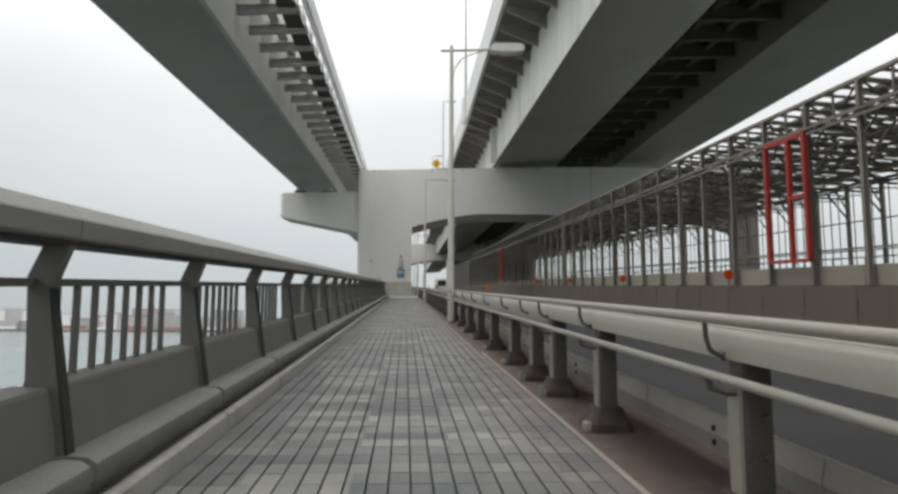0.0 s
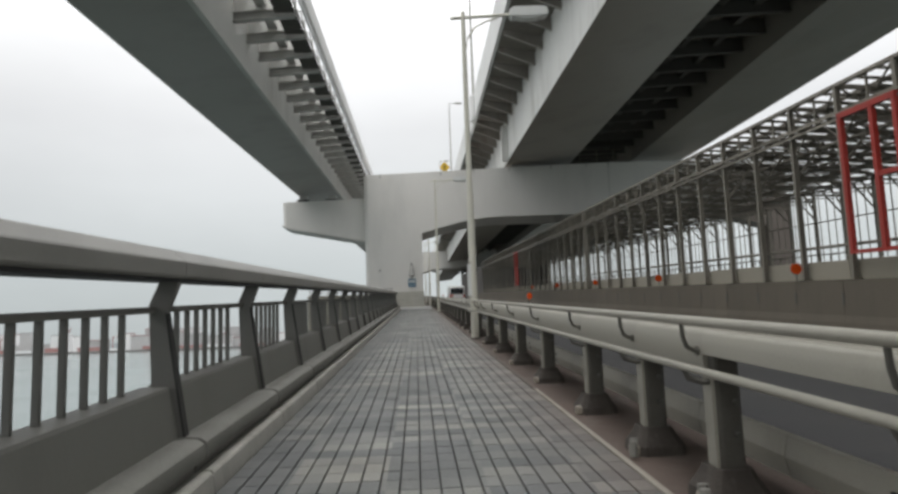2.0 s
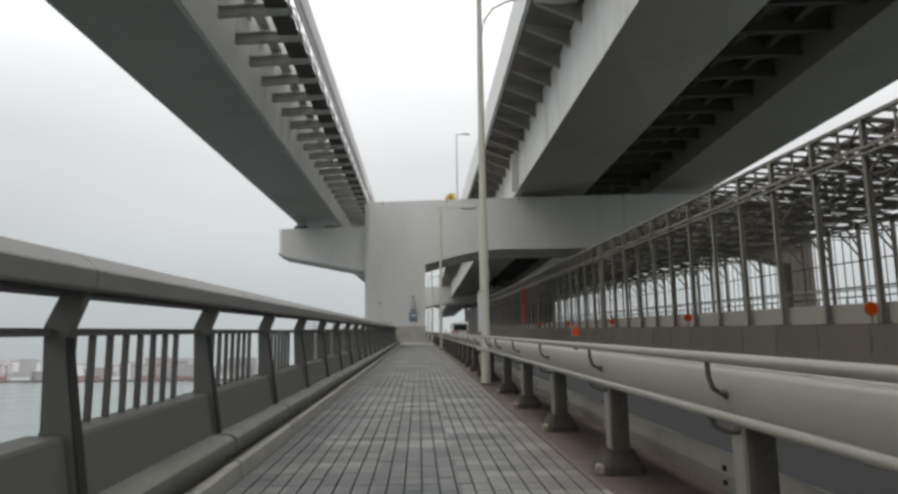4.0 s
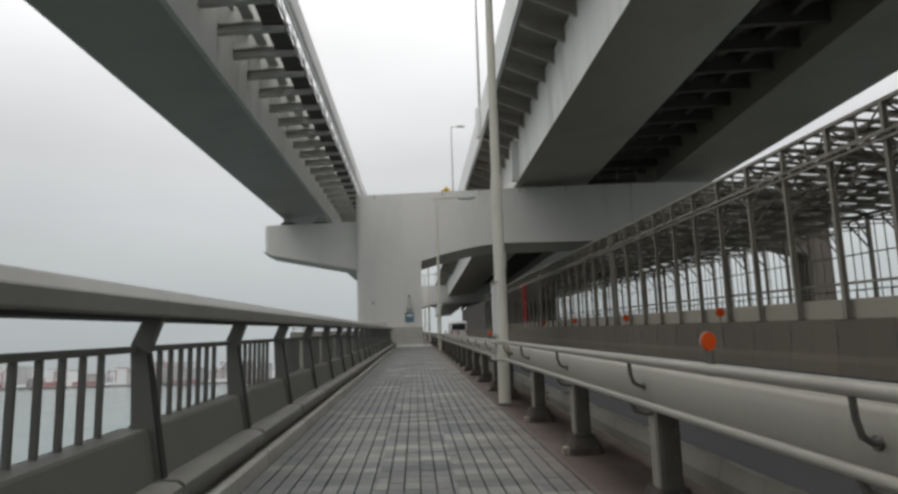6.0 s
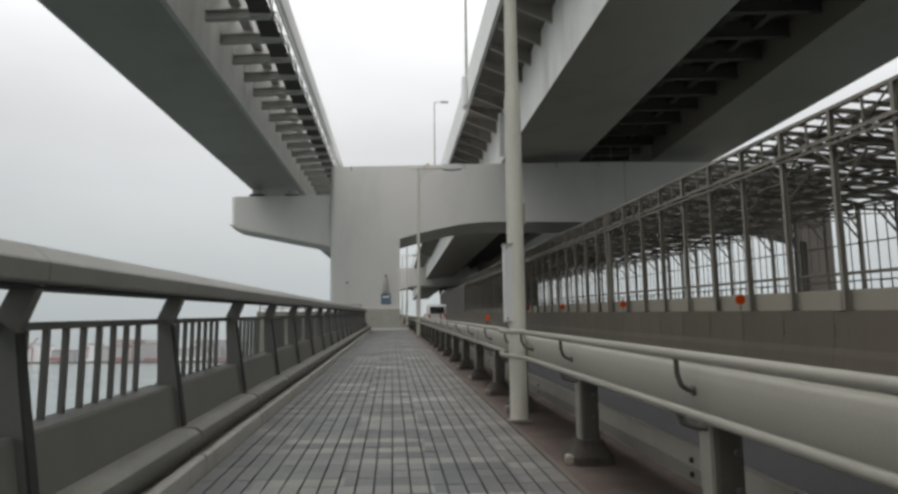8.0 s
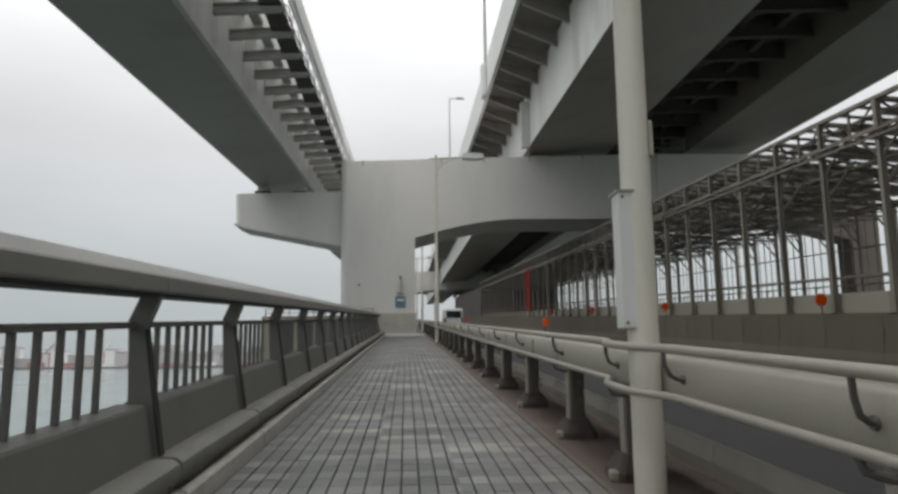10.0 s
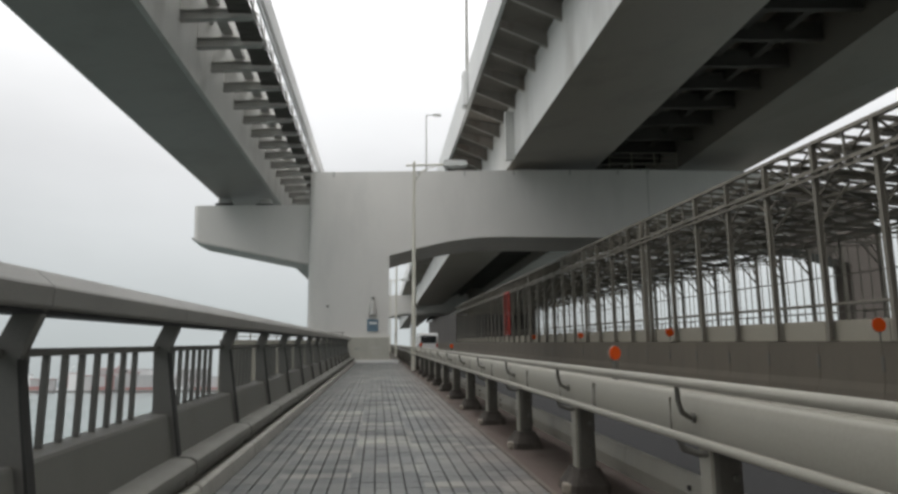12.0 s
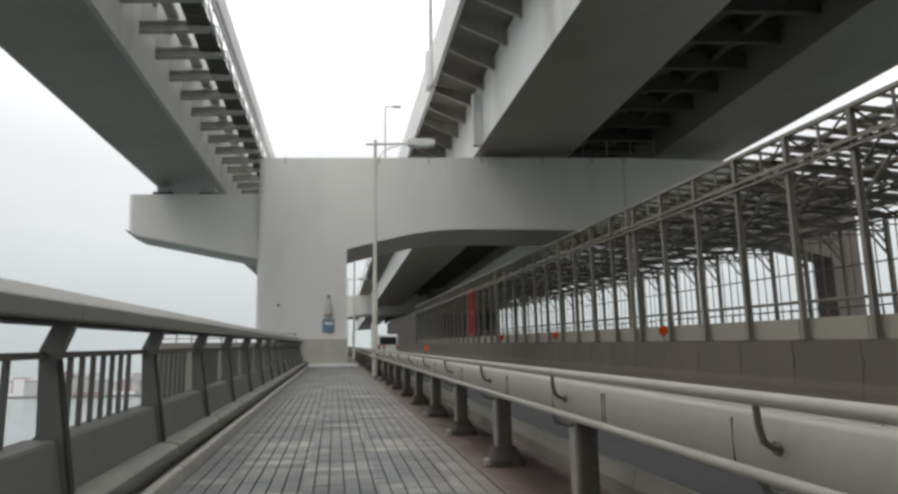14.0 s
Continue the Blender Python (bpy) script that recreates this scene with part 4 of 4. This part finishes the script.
    add_bar(bm, (x0 + 0.03, 1.0, 4.5 + SLOPE), (x0 + 0.03, 1.0, 5.2 + SLOPE), 0.045)
    part("hanger", bm, M_POSTS, bay)
    return bay


bay0 = build_bay()
BAY = [14.222 + 2.0494 * k for k in range(-9, 46)]
bay0.matrix_basis = step(BAY[0])
for y in BAY[1:]:
    copy_thing(bay0, step(y))
extra = thing("steel_post", "extra galvanised post beside a frame joint", "steel post", "extra posts")
part("shaft", box(9.17, 9.30, -0.06, 0.06, 0.97, 5.2), M_SCAF, extra)
extra.matrix_basis = step(43.45)
copy_thing(extra, step(63.9))


# dark sheeting on the far side of the frame, past the portal pier
sheeting = thing("sheet_wall", "dark brown sheeted wall beside the distant carriageway", "wall")
sheet_me = None
for k in range(64):
    if sheet_me is None:
        ob = part("sheet_panel", shear(prism([(16.38, -0.2), (16.36, 4.7), (16.42, 4.7), (16.44, -0.2)], 0.01, 2.04)), M_SHEET, sheeting)
        sheet_me = ob.data
    else:
        ob = new("sheet_panel", sheet_me)
        ob.parent = sheeting
    ob.location = (0, 96.2 + 2.0494 * k, SLOPE * (96.2 + 2.0494 * k))
    if k > 2:
        ob.scale.z = 1.5
for k in range(24):
    ob = new("sheet_panel", sheet_me)
    ob.parent = sheeting
    y = 108.5 + 2.0494 * k
    ob.location = (-7.1, y, SLOPE * y)


def build_red_gate():
    gate = thing("red_gate_frame", "red painted steel frame fixed to the posts", "gate frame", "red gate frames")
    x = 9.1
    for y in (0.0, 0.74, 1.85):
        part("upright", box(x - 0.05, x + 0.05, y - 0.06, y + 0.06, 1.5 + SLOPE * y, 4.45 + SLOPE * y), M_RED, gate)
    part("top_bar", shear(box(x - 0.05, x + 0.05, -0.06, 1.91, 4.4, 4.52)), M_RED, gate)
    part("cross_bar", shear(box(x - 0.04, x + 0.04, -0.06, 0.74, 2.98, 3.08)), M_RED, gate)
    part("cross_bar", shear(box(x - 0.04, x + 0.04, -0.06, 1.91, 1.5, 1.58)), M_RED, gate)
    return gate


gate = build_red_gate()
gate.matrix_basis = step(16.2)
copy_thing(gate, step(70.3))


# ---- delineators ----
def build_delineator(tall):
    d = thing("delineator", "round orange reflector on a short stem", "reflector", "orange delineators")
    part("stem", tube([(0, 0, 0), (0, 0, 0.16 if not tall else 0.2)], 0.022 if not tall else 0.016, 8), M_BRACKET, d)
    z = 0.204 if not tall else 0.3
    r = 0.031 if not tall else 0.13
    for nm, y0, y1, rr, mt in (("disc", -0.014, 0.012, r, M_ORANGE), ("rim", 0.013, 0.02, r * 1.12, M_GUARD)):
        bm = tube([(0, y0, 0), (0, y1, 0)], rr, 20)
        for v in bm.verts:
            v.co.z = v.co.z * (1.0 if tall else 1.32) + z
        part(nm, bm, mt, d)
    return d


near_d = build_delineator(False)
near_d.matrix_basis = pose(1.36, 12.05, 0.676 + SLOPE * 12.05)
for y in (22.18, 32.3, 42.4):
    copy_thing(near_d, pose(1.36, y, 0.676 + SLOPE * y))
far_d = build_delineator(True)
far_d.matrix_basis = pose(9.08, 20.5, 0.97 + SLOPE * 20.5)
for y in (10.2, 30.9, 41.0, 51.6, 62.0):
    copy_thing(far_d, pose(9.08, y, 0.97 + SLOPE * y))

# ---- low wall and sign at the pier ----
low_wall = thing("low_wall", "low beige rendered wall in front of the pier", "wall")
part("body", box(-1.5, 0.5, Y_PIER - 0.32, Y_PIER - 0.02, 3.75, 3.78 + 1.18, 0.02), M_BEIGE, low_wall)
part("plinth", box(-1.5, 0.95, Y_PIER - 0.5, Y_PIER - 0.32, 3.72, 3.90, 0.01), M_PARAP, low_wall, "pale plinth strip")
for x, z, w, h in ((-1.1, 4.35, 0.25, 0.12), (-0.35, 4.42, 0.5, 0.12), (-0.3, 4.12, 0.35, 0.2)):
    part("patch", box(x, x + w, Y_PIER - 0.325, Y_PIER - 0.315, z, z + h), M_KERB, low_wall)
platform = thing("bypass_platform", "beige walled platform beside the pier with a low rail", "platform")
part("front_wall", box(-7.25, -1.52, 53.62, 53.92, 2.0, 4.80, 0.02), M_PLAT, platform)
part("side_wall", box(-7.25, -6.95, 53.925, 58.6, 2.0, 4.80, 0.02), M_PLAT, platform)
part("floor_slab", box(-7.2, -3.46, 53.93, 58.6, 1.7, 2.0), M_LEDGE, platform)
for k in range(10):
    x = -7.1 + 0.6 * k
    part("rail_post", box(x - 0.025, x + 0.025, 53.74, 53.79, 4.80, 5.14), M_HRAIL, platform)
for z in (4.95, 5.14):
    part("rail_bar", box(-7.15, -1.6, 53.74, 53.79, z, z + 0.04), M_HRAIL, platform)

sign = thing("wall_sign", "small blue sign with a white band on the pier", "sign")
part("plate", box(-0.56, -0.03, Y_PIER - 0.05, Y_PIER - 0.02, 5.26, 5.84, 0.01), M_SIGN, sign)
part("bar", box(-0.46, -0.1, Y_PIER - 0.056, Y_PIER - 0.05, 5.6, 5.72), M_WHITE, sign)
lantern = thing("wall_lantern", "small grey wall fitting above the sign", "fitting")
part("body", tube([(-0.3, Y_PIER - 0.06, 6.05), (-0.3, Y_PIER - 0.06, 6.5), (-0.3, Y_PIER - 0.06, 6.75)], 0.2, 10, 0.07), M_BRK, lantern)
part("knob", box(-0.36, -0.24, Y_PIER - 0.1, Y_PIER, 6.75, 6.9), M_BRACKET, lantern)
eye = thing("wall_bolt", "small dark bolt on the pier face", "bolt")
part("head", tube([(-2.45, Y_PIER - 0.05, 6.45), (-2.45, Y_PIER + 0.01, 6.45)], 0.06, 10), M_BRACKET, eye)

warn = thing("warning_sign", "yellow diamond road sign on an arm from the overhead parapet", "sign")
part("arm", tube([(4.5, 75.0, 18.0), (3.08, 75.0, 18.0), (3.08, 75.0, 18.3)], 0.04, 8), M_SCAF, warn)
bm = bmesh.new()
add_slab(bm, [(3.08, 17.92), (3.62, 18.46), (3.08, 19.0), (2.54, 18.46)], 74.9, 74.94)
part("plate", bm, M_YELLOW, warn)
bm = bmesh.new()
add_slab(bm, [(3.01, 18.2), (3.15, 18.2), (3.15, 18.7), (3.01, 18.7)], 74.888, 74.896)
part("symbol", bm, M_DARK, warn)


# ---- a white van far along the road ----
def build_van():
    van = thing("van", "small white van driving away on the road", "van")
    side = [(-2.3, 0.35), (-2.35, 1.0), (-2.25, 1.85), (-2.1, 1.98), (1.2, 1.98), (1.5, 1.85), (2.1, 1.1), (2.3, 1.0), (2.35, 0.4)]
    bm = bmesh.new()
    a = [bm.verts.new((-0.84, y, z)) for y, z in side]
    b = [bm.verts.new((0.84, y, z)) for y, z in side]
    n = len(side)
    for i in range(n):
        bm.faces.new((a[i], a[(i + 1) % n], b[(i + 1) % n], b[i]))
    bm.faces.new(a)
    bm.faces.new(b[::-1])
    bmesh.ops.bevel(bm, geom=[e for e in bm.edges], offset=0.06, segments=2, affect="EDGES")
    body = part("body", bm, M_VAN, van)
    part("rear_window", box(-0.68, 0.68, -2.36, -2.27, 1.1, 1.75, 0.03), M_GLASS, van)
    for x in (-0.85, 0.82):
        part("side_window", box(x, x + 0.03, -1.9, 1.0, 1.15, 1.7, 0.01), M_GLASS, van)
    for x in (-0.8, 0.66):
        part("tail_lamp", box(x, x + 0.14, -2.39, -2.3, 0.75, 1.1, 0.01), M_TAIL, van)
    part("bumper", box(-0.82, 0.82, -2.45, -2.25, 0.35, 0.6, 0.04), M_GUARD, van)
    part("plate", box(-0.17, 0.17, -2.47, -2.44, 0.62, 0.78), M_WHITE, van)
    for y in (-1.4, 1.45):
        for x in (-0.8, 0.62):
            w = part("wheel", tube([(x, y, 0.31), (x + 0.18, y, 0.31)], 0.31, 18), M_DARK, van)
            part("rim", tube([(x - 0.005, y, 0.31), (x + 0.185, y, 0.31)], 0.17, 12), M_SCAF, w)
    return van


van = build_van()
van.matrix_basis = pose(4.3, 86.0, -0.214 + SLOPE * 86.0, math.degrees(math.atan(SLOPE)))

# ---- far shore ----
rng = random.Random(5)
hills = tagged(new("backdrop_hills"), "hills behind the harbour, paled by painted-in haze", "hills", kind="structure")
bm = bmesh.new()
prev = None
for k in range(60):
    a = radians(-75 + k * 1.6)
    r = 3400
    h = 24 + 26 * noise.noise((k * 0.13, 0.0, 3.0)) + 14 * noise.noise((k * 0.4, 2.0, 3.0))
    lo, hi_v = bm.verts.new((math.sin(a) * r, math.cos(a) * r, -16 + SEA * r * math.cos(a))), bm.verts.new((math.sin(a) * r, math.cos(a) * r, max(h, 4) + SEA * r * math.cos(a)))
    if prev:
        bm.faces.new((prev[0], lo, hi_v, prev[1]))
    prev = (lo, hi_v)
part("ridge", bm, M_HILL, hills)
RISE = SEA * 2400
quay = part("shore_quay", shear(box(-4200, -260, 2400, 3200, -16, -11), SEA), M_DOCK)
tagged(quay, "long low harbour quay across the water", "quay", kind="structure")
for k in range(90):
    x = rng.uniform(-2900, -480)
    y = rng.uniform(2412, 2700)
    w, d, h = rng.uniform(25, 110), rng.uniform(15, 40), rng.choice((20, 26, 34, 42, 52, 64))
    ware = thing("harbour_building", "harbour building across the water, paled by painted-in haze", "building", "harbour buildings")
    ware.location.z = RISE
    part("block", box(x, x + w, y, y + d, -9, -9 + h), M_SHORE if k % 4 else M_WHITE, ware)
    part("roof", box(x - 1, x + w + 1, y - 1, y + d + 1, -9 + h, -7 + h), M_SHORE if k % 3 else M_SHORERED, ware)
for k in range(16):
    x, y = -2900 + k * 150 + rng.uniform(-40, 40), 2402 + rng.uniform(0, 8)
    crane = thing("harbour_crane", "muted red and white harbour crane", "crane", "harbour cranes")
    crane.location.z = RISE
    for dx in (0, 22):
        part("leg", box(x + dx, x + dx + 2.5, y, y + 3, -9, 34), M_SHORERED, crane)
    part("portal", box(x, x + 25, y, y + 3, 30, 33), M_SHORERED, crane)
    bm = bmesh.new()
    add_bar(bm, (x + 10, y, 30), (x + 38, y, 62), 2.5, 2.5)
    part("boom", bm, M_WHITE if k % 2 else M_SHORERED, crane)
for k in range(26):
    x = -3000 + k * 98
    stack = thing("container_stack", "muted red or white container row on the quay", "containers", "quay containers")
    stack.location.z = RISE
    part("container", box(x, x + rng.uniform(50, 95), 2400.5, 2402, -9, -9 + rng.uniform(5, 13)), M_SHORERED if k % 3 else M_WHITE, stack)

# ---- pavers, last ----
PW, PL, PX0 = 0.1, 0.201, -1.05
paving_floor = tagged(new("floor_paving"), "walkway paved with small mixed grey pavers", "paving", kind="structure")
bm = box(PX0 + 0.0035, PX0 + PW - 0.0035, 0.0024, PL - 0.0024, -0.022, 0.0)
for v in bm.verts:
    if v.co.z > -0.01:
        v.co.x += 0.002 if v.co.x < PX0 + 0.05 else -0.002
        v.co.y += 0.001 if v.co.y < 0.1 else -0.001
me_paver = part("paver", shear(bm), M_PAVE, paving_floor).data
first_paver = scene.collection.objects[-1]
joined_v, joined_f = [], []
base_v = [tuple(v.co) for v in me_paver.vertices]
base_f = [tuple(p.vertices) for p in me_paver.polygons]
made = 0
prng = random.Random(11)
for j in range(-28, 268):
    y = j * PL
    if y + PL > Y_PIER - 0.5:
        break
    for i in range(21):
        dz = prng.uniform(-0.0015, 0.0015)
        if 15 <= j < 29:
            if made == 0:
                ob = first_paver
            else:
                ob = new("paver", me_paver)
                ob.parent = paving_floor
            ob.location = (i * PW, y, SLOPE * y + dz)
            made += 1
        else:
            o = len(joined_v)
            joined_v += [(a + i * PW, b + y, c + SLOPE * y + dz) for a, b, c in base_v]
            joined_f += [tuple(q + o for q in f) for f in base_f]
me = bpy.data.meshes.new("pavers")
me.from_pydata(joined_v, [], joined_f)
me.materials.append(M_PAVEJ)
rest = new("pavers", me)
rest.parent = paving_floor
tagged(rest, "mixed grey walkway pavers", kind="stuff")
